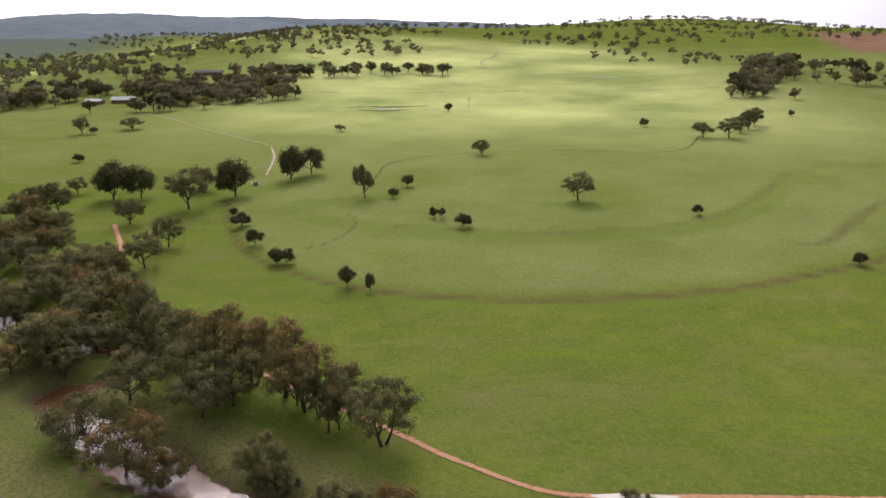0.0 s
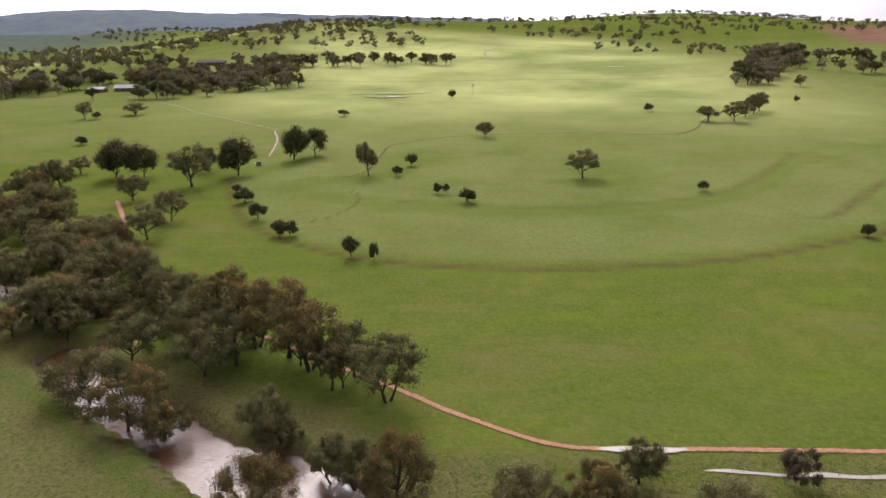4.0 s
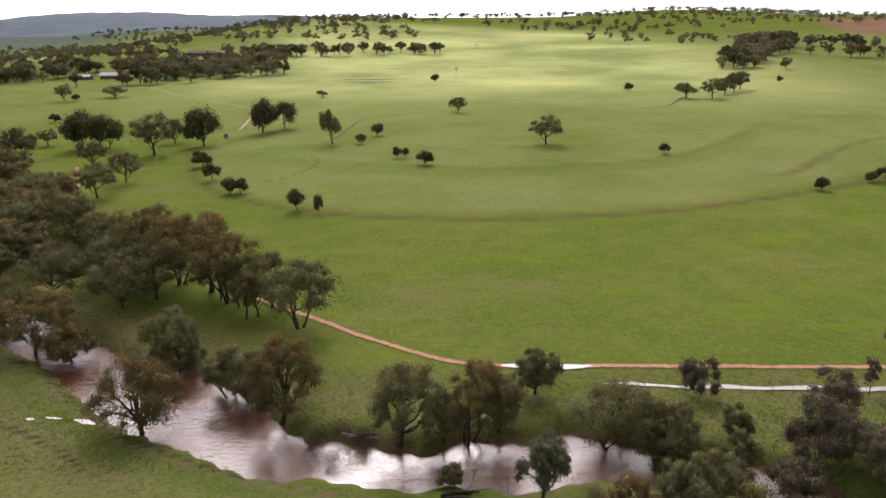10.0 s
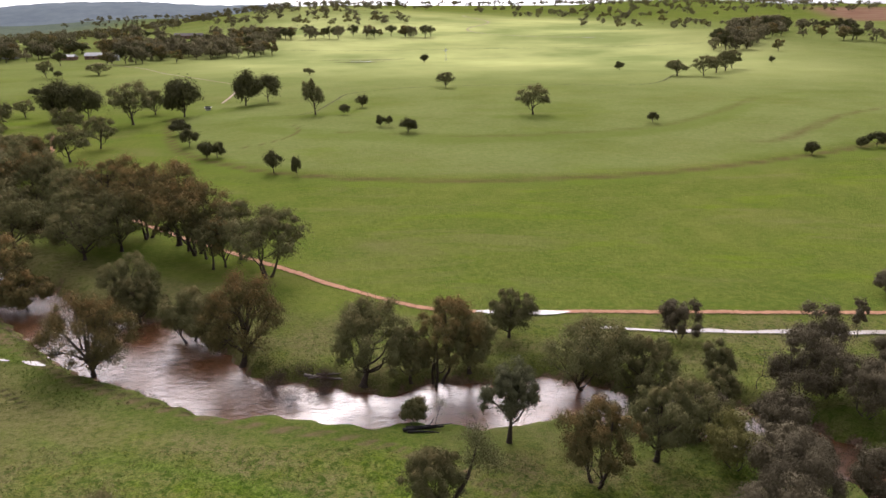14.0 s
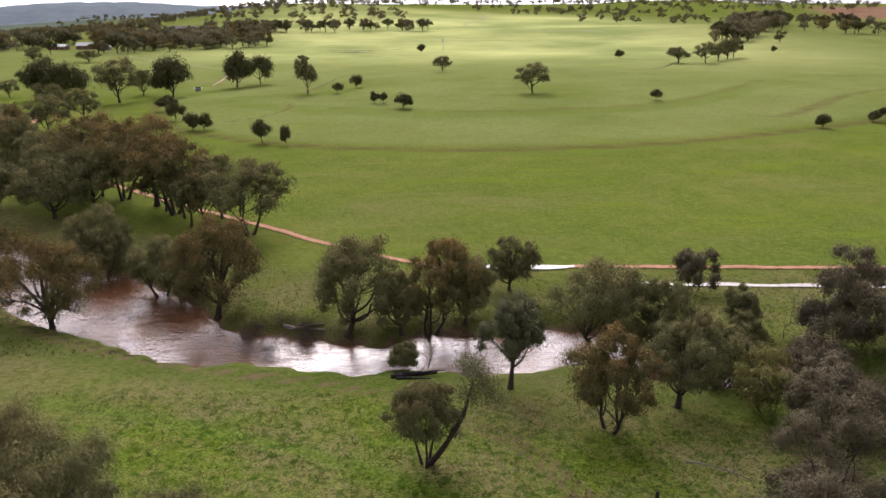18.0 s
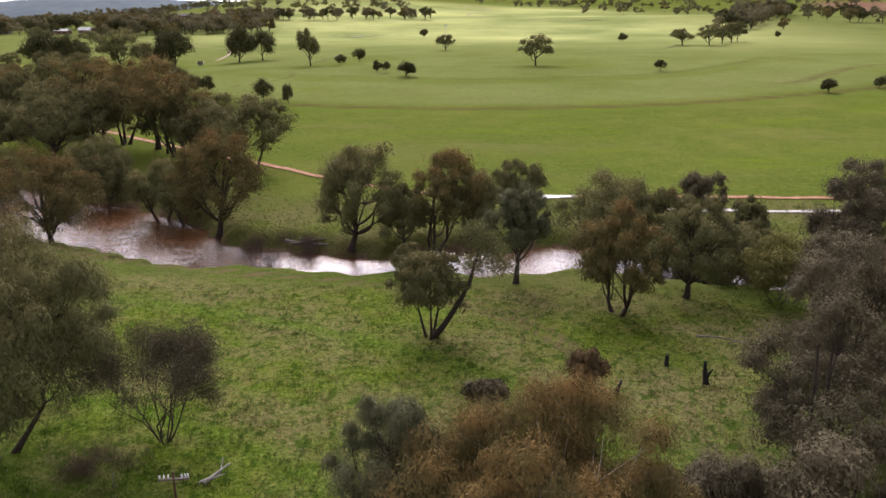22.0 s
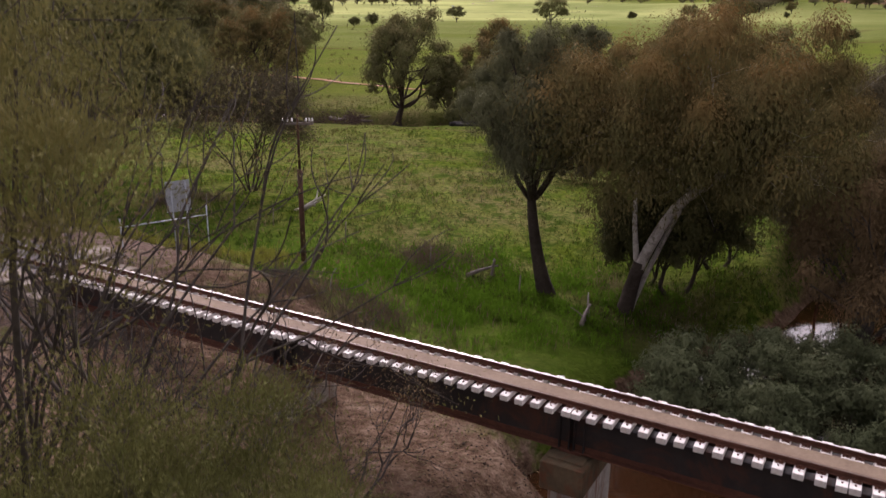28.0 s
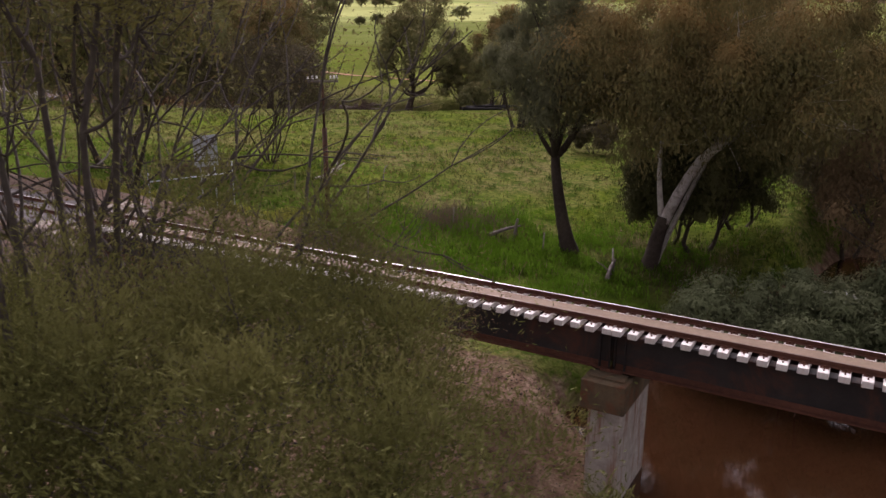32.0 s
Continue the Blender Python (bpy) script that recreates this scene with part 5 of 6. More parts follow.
WOODS += [(-93, 225, 14, 14), (-84, 216, 13, 13), (-98, 233, 14, 13), (-108, 245, 14, 13), (-118, 263, 13, 14), (-36, 176, 13, 12), (-24, 164, 12, 10), (-30, 170, 13, 10), (-74, 208, 13, 12), (-56, 190, 13, 12)]
for k, (x, y, h, w) in enumerate(WOODS):
    put_tree("gum_tree", FAR_GUM[k % 4], "grey-green gum tree in the river woods", x, y, "river woods", (w / 16, w / 16, h / 15), k * 1.3)
PADDOCK = [(-123.7, 371.7, 20, 23.4), (-127.6, 412.5, 14.2, 15.2), (-184.4, 365.3, 17.1, 19), (-196.2, 411.7, 9, 12.2), (-207.8, 385.4, 10, 11.5), (-38.3, 384.2, 18.3, 13.2), (67.6, 371.9, 13.6, 17.8),
           (26.3, 497.6, 10.4, 13), (192.2, 567, 12, 18.4), (210.7, 565.1, 14, 20.3), (240.9, 607.5, 16.2, 17.5), (-77.5, 605.8, 5.6, 10.9), (-274.8, 596.2, 12.8, 13.9), (-246, 621.6, 10.2, 20.3), (228, 590, 13, 15), (252, 625, 14, 16)]
for k, (x, y, h, w) in enumerate(PADDOCK):
    put_tree("gum_tree", FAR_GUM[(0, 1, 3)[k % 3]], "lone spreading gum tree in the pasture", x, y, "gum trees in the pasture", (w / 16, w / 16, h / 15), k * 2.1)
BUSHES = [(-107.4, 398, 19.5, 20.6), (-85.6, 437.3, 19.3, 19.3), (-75.6, 448.9, 15.6, 16.5), (-171, 397, 20.4, 22), (-158, 401, 18, 18), (-23.8, 381.5, 5.1, 6.2), (-17.6, 407.1, 6.6, 7.2), (-3, 343.9, 5.1, 4.6),
          (0.6, 343.6, 4.6, 3.8), (9.8, 329.6, 5.9, 8.3), (-88.6, 335, 6.3, 10.5), (-76.6, 307.4, 7, 7.8), (-63.1, 284.6, 6.3, 7.3), (-59.1, 284.2, 5.9, 6.4), (-32.9, 259.1, 7.6, 7.1), (-24.5, 255.9, 6.4, 3.9),
          (-97.7, 355.5, 3.7, 5.3), (117.9, 345.5, 4.6, 5.6), (158.8, 278.9, 4.7, 5.8), (182.6, 290.8, 4.1, 5.7)]
BUSHES += [(189.1, 291.7, 5.7, 7.9), (7.3, 726.8, 7.7, 8.3), (163.1, 623, 6.6, 8.1), (-266.2, 596.6, 5.6, 6.9), (-232.8, 494.5, 5.4, 8), (302.6, 673.3, 5.7, 5.8), (210, 300, 5, 6)]
for k, (x, y, h, w) in enumerate(BUSHES):
    put_tree("round_tree", ROUND[k % 3], ("large" if h > 12 else "small") + " dark rounded tree standing in the pasture", x, y, "round trees in the pasture", (w / 7, w / 7, h / 6), k * 1.7)


def wood(count, cx, cy, rx, ry, lo, hi, group, label):
    """Trees strewn over an oval of ground."""
    for _ in range(count):
        a, r = rng.uniform(0, 2 * math.pi), math.sqrt(rng.uniform())
        x, y, h = cx + math.cos(a) * r * rx, cy + math.sin(a) * r * ry, rng.uniform(lo, hi)
        w = h * rng.uniform(0.9, 1.35)
        if abs(x + 325) < 40 and 715 < y < 800 or abs(x + 292) < 26 and 940 < y < 1008:
            continue
        put_tree("hill_tree", SPARSE[rng.integers(5)], label, x, y, group, (w / 9, w / 9, h / 9), rng.uniform(0, 6))


wood(130, -330, 800, 150, 90, 11, 17, "homestead woods", "gum tree in the woods round the homestead")
wood(50, -215, 850, 70, 80, 11, 16, "homestead woods", "gum tree in the woods round the homestead")
wood(40, -460, 900, 160, 170, 10, 16, "homestead woods", "gum tree in the woods round the homestead")
wood(40, -260, 960, 110, 70, 10, 16, "homestead woods", "gum tree in the woods round the homestead")
wood(34, -90, 1010, 130, 50, 10, 16, "ridge trees", "gum tree along the ridge")
for _ in range(9):
    k = (_ + 0.5) / 9
    wood(7, 312 + 160 * k, 768 + 360 * k, 34, 32, 12, 18, "grove on the slope", "dark gum tree in the grove on the slope")
wood(30, 490, 930, 90, 130, 10, 16, "grove on the slope", "gum tree scattered on the slope")


def joined_trees(mesh):
    """The vertices and faces of a shared tree mesh."""
    v = np.empty(len(mesh.vertices) * 3, np.float32)
    mesh.vertices.foreach_get("co", v)
    f = np.empty(len(mesh.loops), np.int32)
    mesh.loops.foreach_get("vertex_index", f)
    return v.reshape(-1, 3), f.reshape(len(mesh.polygons), -1)


def far_wood(name, ovals, label):
    """Uncountable trees on the far hills, joined: leaves and stems."""
    out = {"hill": ([], [], 0), "ogum": ([], [], 0), "stems": ([], [], 0)}
    for count, cx, cy, rx, ry in ovals:
        for _ in range(count):
            a, r = rng.uniform(0, 2 * math.pi), math.sqrt(rng.uniform())
            x, y, h = cx + math.cos(a) * r * rx, cy + math.sin(a) * r * ry, rng.uniform(9, 15)
            w, k, t = h * rng.uniform(0.9, 1.4), rng.integers(3), rng.uniform(0, 6)
            z = float(ground_height(x, y))
            for key, me in (("stems", SPARSE[k][0]), (("hill", "ogum", "hill")[k], SPARSE[k][1])):
                v, f = joined_trees(me)
                c, s_ = math.cos(t) * w / 9, math.sin(t) * w / 9
                v = np.stack([v[:, 0] * c - v[:, 1] * s_ + x, v[:, 0] * s_ + v[:, 1] * c + y, v[:, 2] * h / 9 + z], 1)
                vs, fs, n = out[key]
                vs.append(v)
                fs.append(f + n)
                out[key] = (vs, fs, n + len(v))
    ob = thing(name, label, "woods", kind="stuff")
    for key, (vs, fs, n) in out.items():
        part("tree_stems" if key == "stems" else "foliage", to_mesh(name, np.concatenate(vs), np.concatenate(fs), M_BARK if key == "stems" else M_LEAF[key]), None, ob)


SPARSE = [tree_meshes(330 + k, 9, 9, 11, 46, 1.15, 0.08, (0, 0), 3, 0.22, 0.8, low=1.0, sides=3, twigs=-1, kind=("hill", "ogum", "hill")[k], thick=1.3, lobes=6) for k in range(3)]
far_wood("far_hill_woods", [(110, -260, 1380, 260, 170), (130, -330, 1650, 330, 200), (60, 330, 1600, 240, 160), (20, 330, 1200, 130, 110), (120, 750, 1900, 300, 250), (130, -820, 1500, 260, 300),
                            (150, -700, 2300, 350, 300), (90, 150, 2000, 400, 100), (160, 900, 2600, 500, 250), (120, -600, 1150, 160, 160)], "scattered gum trees over the far hills")

# ---- the railway bridge ----
TURN = math.degrees(math.atan2(ALONG[1], ALONG[0]))
bridge = thing("railway_bridge", "rusty steel girder railway bridge with white sleepers on concrete piers", "bridge", at=(RAIL[0], RAIL[1], 0), turn=TURN)
END = 42.9
PIERS = [1.7, 12.0, 22.3, 32.6]
joints = [0.25] + PIERS[1:] + [END]
for a, b in zip(joints, joints[1:]):
    for y in (0.18, 1.42):
        bm = bmesh.new()
        for x0, x1, y0, y1, z0, z1 in ((a + 0.03, b - 0.03, y, y + 0.36, 1.295, 1.335), (a + 0.03, b - 0.03, y + 0.165, y + 0.195, 0.28, 1.295)):
            box(bm, x0, x1, y0, y1, z0, z1, 0.006)
        for x in (a + 0.07, b - 0.07, a + 0.35, b - 0.35):
            box(bm, x - 0.012, x + 0.012, y + 0.02, y + 0.34, 0.28, 1.295)
        girder = part("girder", bm, M_STEEL, bridge, "black and rust-stained plate girder")
        part("lower_flange", box(box(bmesh.new(), a + 0.03, b - 0.03, y, y + 0.36, 0.24, 0.28, 0.006), a + 0.03, b - 0.03, y + 0.158, y + 0.202, 0.28, 0.42, 0.004), M_RUST, girder, "rust-red lower flange")
for x in PIERS[1:]:
    pier = part("pier", box(bmesh.new(), x - 0.48, x + 0.48, -0.12, 2.5, -7.5, -0.74, 0.04), M_PIER, bridge, "rust-streaked concrete pier")
    part("pier_cap", box(box(bmesh.new(), x - 0.62, x + 0.62, -0.42, 2.75, -0.74, 0.12, 0.03), x - 0.5, x + 0.5, -0.2, 2.2, 0.12, 0.18, 0.01), M_CAP, pier, "dark rust-stained pier cap")
    for y in (0.36, 1.60):
        part("bearing", box(bmesh.new(), x - 0.3, x + 0.3, y - 0.18, y + 0.18, 0.18, 0.24, 0.008), M_RUST, pier)
    bm = bmesh.new()
    for z in (0.45, 1.2):
        box(bm, x - 0.05, x + 0.05, 0.5, 1.45, z - 0.05, z + 0.05)
    part("cross_brace", bm, M_RUST, bridge)

# sleepers, with a bolt near each end
bm = box(bmesh.new(), -0.125, 0.125, 0, 1.95, 0, 0.165, 0.012)
sleeper_mesh = bpy.data.meshes.new("sleeper")
bm.to_mesh(sleeper_mesh)
bm.free()
sleeper_mesh.materials.append(M_SLEEPER)
bm = bmesh.new()
bmesh.ops.create_cone(bm, segments=6, radius1=0.028, radius2=0.024, depth=0.03, cap_ends=True)
bolt_mesh = bpy.data.meshes.new("bolt")
bm.to_mesh(bolt_mesh)
bm.free()
bolt_mesh.materials.append(M_RUST)
places = []
for a, b in zip([0.25, 12.0, 22.3, 28.95, 36.0], [12.0, 22.3, 28.95, 36.0, END]):
    n = round((b - a - 0.28) / 0.447)
    places += [a + 0.14 + (b - a - 0.28) * k / n for k in range(n + 1)]
rng = np.random.default_rng(3)
for s in places:
    sl = new("sleeper", sleeper_mesh)
    sl.parent = bridge
    sl.location, sl.rotation_euler = (s + rng.normal() * 0.012, rng.normal() * 0.018, 1.335), (0, 0, rng.normal() * 0.008)
    for y in (0.16, 1.79):
        bo = new("bolt", bolt_mesh)
        bo.parent, bo.location = sl, (0, y, 0.178)

# rails, which run on over the embankment
RAIL_PROFILE = [(-0.065, 0), (0.065, 0), (0.065, 0.012), (0.010, 0.03), (0.010, 0.105), (0.034, 0.118), (0.034, 0.148), (-0.034, 0.148), (-0.034, 0.118), (-0.010, 0.105), (-0.010, 0.03), (-0.065, 0.012)]


def rail(y, x0, x1, z):
    bm = bmesh.new()
    ends = [[bm.verts.new((x, y + u, z + w)) for u, w in RAIL_PROFILE] for x in (x0, x1)]
    n = len(RAIL_PROFILE)
    for k in range(n):
        bm.faces.new((ends[0][k], ends[1][k], ends[1][(k + 1) % n], ends[0][(k + 1) % n]))
    bm.faces.new(ends[0][::-1])
    bm.faces.new(ends[1])
    bmesh.ops.recalc_face_normals(bm, faces=bm.faces)
    return bm


track = thing("railway_track", "pair of rust-brown rails running over the bridge", "railway track", at=(RAIL[0], RAIL[1], 0), turn=TURN)
for y in (0.42, 1.53):
    r_ = part("rail", rail(y, -90, END + 1, 1.512), M_RUST, track)
    # the far rail's top gets the copy with the reflection in its colour
    part("worn_top", box(bmesh.new(), -90, END + 1, y - 0.024, y + 0.024, 1.6595, 1.6625), M_RAILTOP if y < 1 else M_RAILBRIGHT, r_)
plate = bmesh.new()
box(plate, -0.1, 0.1, -0.16, 0.16, 0, 0.02, 0.004)
box(plate, -0.03, 0.03, -0.12, -0.07, 0.02, 0.06)
box(plate, -0.03, 0.03, 0.07, 0.12, 0.02, 0.06)
plate_mesh = bpy.data.meshes.new("rail_clip")
plate.to_mesh(plate_mesh)
plate.free()
plate_mesh.materials.append(M_RUST)
for s in places:
    for y in (0.42, 1.53):
        c_ = new("rail_clip", plate_mesh)
        c_.parent, c_.location = track, (s, y, 1.498)
part("walkway", box(bmesh.new(), 0.1, END, 0.70, 1.25, 1.505, 1.535, 0.004), M_MESH, bridge, "dusty tan walkway mesh between the rails")

# abutment
ab = thing("bridge_abutment", "weathered concrete abutment with wing blocks at the bridge's end", "abutment", at=(RAIL[0], RAIL[1], 0), turn=TURN)
part("back_wall", box(bmesh.new(), -0.45, 0.05, -1.5, 3.45, -2.0, 1.36, 0.03), M_CONCRETE, ab)
part("wing_block", box(bmesh.new(), -1.75, -0.46, -1.6, -0.35, -2.0, 1.56, 0.04), M_CONCRETE, ab)
part("wing_block", box(bmesh.new(), -1.75, -0.46, 2.30, 3.6, -2.0, 1.56, 0.04), M_CONCRETE, ab)
part("step_block", box(bmesh.new(), 0.06, 1.15, -1.35, -0.65, -2.5, 1.05, 0.04), M_CONCRETE, ab)
part("step_block", box(bmesh.new(), 0.06, 1.15, 2.55, 3.3, -2.5, 1.05, 0.04), M_CONCRETE, ab)
part("bearing_shelf", box(bmesh.new(), 0.055, 0.9, -0.6, 2.5, -2.5, 0.22, 0.03), M_CONCRETE, ab)
part("white_plate", box(bmesh.new(), -0.455, -0.435, -1.45, -1.05, 0.95, 1.4), M_PORCELAIN, ab, "small white plate")

# ballast under the track beyond the bridge
nx, ny = 260, 15
gx, gy = np.meshgrid(np.linspace(-90, -0.46, nx), np.linspace(-1.7, 3.65, ny))
edge = np.abs(gy - 0.975)
gz = 1.50 - 0.30 * smooth(1.4, 2.68, edge) + np.random.default_rng(4).normal(size=gx.shape) * 0.03
i = (np.arange(ny - 1)[:, None] * nx + np.arange(nx - 1)[None, :]).ravel()
bal = new("ballast", to_mesh("ballast", np.stack([gx, gy, gz], -1).reshape(-1, 3), np.stack([i, i + 1, i + nx + 1, i + nx], -1), M_BALLAST))
bal.matrix_basis = pose(RAIL[0], RAIL[1], 0, 0, 0, TURN)
tagged(bal, "bed of grey crushed stone under the rails", "ballast", kind="structure")
rng = np.random.default_rng(6)
n = 5200
c = np.stack([-rng.uniform(0.5, 1, n) ** 2.2 * 26 + 0.1, rng.uniform(-1.9, 3.9, n), np.zeros(n)], 1)
c[:, 2] = 1.50 - 0.30 * smooth(1.4, 2.68, np.abs(c[:, 1] - 0.975))
ok = (np.abs(c[:, 1] - 0.42) > 0.1) & (np.abs(c[:, 1] - 1.53) > 0.1)
c = c[ok]


def pebbles(c, size, rng):
    """Small angular stones: squashed octahedra."""
    o = np.array([(1, 0, 0), (-1, 0, 0), (0, 1, 0), (0, -1, 0), (0, 0, 1), (0, 0, -1)], float)
    fa = np.array([(0, 2, 4), (2, 1, 4), (1, 3, 4), (3, 0, 4), (2, 0, 5), (1, 2, 5), (3, 1, 5), (0, 3, 5)])
    n = len(c)
    a = rng.uniform(0, 6.3, n)
    s = size * rng.uniform(0.5, 1.6, (n, 1, 3)) * (1, 1, 0.7)
    v = o[None] * s
    ca, sa = np.cos(a)[:, None], np.sin(a)[:, None]
    v = np.stack([v[..., 0] * ca - v[..., 1] * sa, v[..., 0] * sa + v[..., 1] * ca, v[..., 2]], -1) + c[:, None]
    return v.reshape(-1, 3), (fa[None] + 6 * np.arange(n)[:, None, None]).reshape(-1, 3)


st = new("ballast_stones", to_mesh("ballast_stones", *pebbles(c, 0.035, rng), M_BALLAST))
st.matrix_basis = pose(RAIL[0], RAIL[1], 0, 0, 0, TURN)
tagged(st, "loose grey stones on the ballast bed", "stones", kind="stuff")

# ---- pole, sign, posts ----


def at_ground(x, y):
    return (x, y, float(ground_height(x, y)))


def tube_part(name, pts, r0, r1, material, parent, sides=8, label=""):
    n = len(pts)
    p = [(*q, r0 + (r1 - r0) * k / (n - 1)) for k, q in enumerate(pts)]
    v, f = tubes([p], sides)
    me = to_mesh(name, v, f, material, True)
    bm = bmesh.new()
    bm.from_mesh(me)
    bmesh.ops.holes_fill(bm, edges=[e for e in bm.edges if e.is_boundary], sides=0)
    return part(name, bm, material, parent, label)


pole = thing("telegraph_pole", "dark rusted telegraph pole with white insulators", "utility pole", at=at_ground(11.5, 39.5), turn=8)
tube_part("lower_pole", [(0, 0, -0.4), (0.0, 0, 2.5), (0, 0, 4.9)], 0.135, 0.125, M_POLE, pole, 10)
tube_part("upper_pole", [(0, 0, 4.9), (0, 0, 7.55)], 0.065, 0.055, M_POLE, pole)
arm = part("crossarm", box(bmesh.new(), -0.75, 0.75, -0.05, 0.05, 7.05, 7.16, 0.01), M_DEADWOOD, pole)
part("brace", box(bmesh.new(), -0.35, 0.35, 0.05, 0.065, 6.83, 6.86), M_POLE, pole)
for x in (-0.68, -0.47, -0.26, 0.40, 0.56, 0.70):
    ins = tube_part("insulator", [(x, 0, 7.22), (x, 0, 7.27), (x, 0, 7.32), (x, 0, 7.37)], 0.055, 0.035, M_PORCELAIN, arm, 8)
    tube_part("pin", [(x, 0, 7.14), (x, 0, 7.24)], 0.012, 0.012, M_POLE, arm, 6)

sign = thing("railway_sign", "grey metal sign seen from behind on two posts", "sign", at=at_ground(6.6, 36.3), turn=38)
zb = -sign.location.z
part("panel", box(bmesh.new(), -0.55, 0.55, -0.01, 0.01, zb + 3.1, zb + 4.5, 0.004), M_GREYMETAL, sign)
for z in (3.35, 3.8, 4.25):
    part("rib", box(bmesh.new(), -0.53, 0.53, -0.045, -0.012, zb + z - 0.025, zb + z + 0.025), M_GREYMETAL, sign)
for x in (-0.32, 0.32):
    tube_part("post", [(x, -0.08, -0.3), (x, -0.08, zb + 4.45)], 0.032, 0.032, M_GREYMETAL, sign)
barrier = thing("pipe_barrier", "galvanised pipe rail on two posts", "rail", at=at_ground(4.2, 35.5), turn=46)
for x in (0.0, 4.2):
    tube_part("post", [(x, 0, -1.6), (x, 0, 1.75)], 0.03, 0.03, M_GREYMETAL, barrier)
tube_part("pipe", [(-0.05, 0.04, 1.35), (4.25, 0.04, 1.2)], 0.03, 0.03, M_GREYMETAL, barrier)

for k, (x, y, h) in enumerate([(13.1, 43.5, 1.2), (17.8, 41.2, 1.1), (8.6, 46.0, 1.1), (22.3, 39.0, 1.1), (4.0, 48.6, 1.1), (-9, 55, 1.1)]):
    po = thing("fence_post", "weathered wooden fence post in the long grass", "fence post", "fence posts", at_ground(x, y))
    tube_part("post", [(0, 0, -0.2), (0.02, 0, h * 0.5), (0.05, 0.02, h)], 0.045, 0.035, M_DEADWOOD, po, 7)

# ---- dead wood ----


def dead_wood(name, x, y, turn, pieces, label, material=None, category="log"):
    ob = thing(name, label, category, at=at_ground(x, y), turn=turn)
    r = np.random.default_rng(int(abs(x * 31 + y * 7)))
    for p in pieces:
        a, b, r0, r1 = p
        q = bend(a, b, 0.1, r, r0, r1, 7, 0.06)
        v, f = tubes([q], 8)
        bm = bmesh.new()
        bm.from_mesh(to_mesh("limb", v, f, None, True))
        bmesh.ops.holes_fill(bm, edges=[e for e in bm.edges if e.is_boundary], sides=0)
        part("limb", bm, material or M_DEADWOOD, ob)
    return ob


dead_wood("fallen_log", 21.5, 93.2, 5, [((-2.2, 0, 0.2), (3.4, 0.3, 0.3), 0.3, 0.14), ((-1.6, -0.5, 0.15), (2.6, -1.2, 0.25), 0.2, 0.08), ((0.4, 0, 0.4), (4.6, 0.9, 0.3), 0.14, 0.05), ((-1.8, 0.6, 0.3), (1.6, 0.2, 0.7), 0.17, 0.07), ((1.2, 0.2, 0.4), (2.2, 0.8, 1.5), 0.07, 0.02), ((-0.6, 0, 0.4), (-1.2, 0.3, 1.3), 0.08, 0.02)], "dark fallen log on the river bank", M_BURNT)
dead_wood("fallen_log", 6.0, 113.2, -12, [((-4, 0, 0.4), (5, 0.4, 0.4), 0.3, 0.12), ((-2, 0.4, 0.6), (3, 1.6, 0.8), 0.2, 0.08), ((-3, -0.8, 0.3), (1, 0.8, 1.0), 0.16, 0.06)], "fallen grey logs beside the river")
dead_wood("bleached_snag", 10.4, 49.6, 30, [((-0.9, 0, 0.15), (0.9, 0.3, 0.9), 0.14, 0.05), ((-0.6, 0.2, 0.1), (0.3, -0.6, 0.8), 0.1, 0.03), ((0, 0, 0.3), (0.6, 0.8, 1.2), 0.08, 0.03), ((-1.2, 0.3, 0.1), (0.2, 0.6, 0.2), 0.09, 0.04)], "bleached dead branches in the meadow", M_PALEBARK)
dead_wood("snag", 20.6, 40.6, 10, [((-0.9, 0, 0.2), (0.8, 0.2, 0.6), 0.12, 0.05), ((0.4, 0, -0.2), (0.6, 0.1, 1.0), 0.1, 0.06)], "dead branch lying in the grass")
dead_wood("charred_stump", 47.0, 63.6, 0, [((0, 0, -0.3), (-0.3, 0.1, 2.0), 0.3, 0.1), ((-0.1, 0, 0.6), (0.4, 0.1, 1.3), 0.14, 0.05)], "tall black charred stump in the meadow", M_BURNT, "stump")
dead_wood("charred_stump", 39.0, 61.8, 40, [((0, 0, -0.3), (0.9, 0.1, 0.9), 0.24, 0.1)], "black charred stump in the meadow", M_BURNT, "stump")
dead_wood("charred_stump", 44.5, 66.9, 0, [((0, 0, -0.3), (0.05, 0.1, 1.0), 0.24, 0.14)], "small charred stump in the meadow", M_BURNT, "stump")
dead_wood("fallen_branch", 51.5, 71.5, -35, [((-3, 0, 0.1), (3, 0.2, 0.15), 0.1, 0.04), ((0, 0, 0.1), (1.6, 0.9, 0.2), 0.05, 0.02)], "fallen branch in the grass")
dead_wood("old_timber", 25.4, 36.6, 60, [((-1, 0, 0.05), (0.7, 0.2, 0.5), 0.12, 0.06), ((0.0, 0, 0.1), (1.2, 0.5, 0.9), 0.08, 0.03), ((-0.4, 0, 0.1), (-0.9, 0.6, 0.8), 0.06, 0.02)], "broken dead branches at a tree's foot", M_DEADWOOD)
th = bare_tree("dead_thicket", 41, 1.6, 111.4, 3.6, 2.6, 34, "brown dead thicket at the river's edge", M_LEAF["dead"], 16, 1.0, 0.16, 0.5)
th["category"] = "bush"

# ---- homestead ----


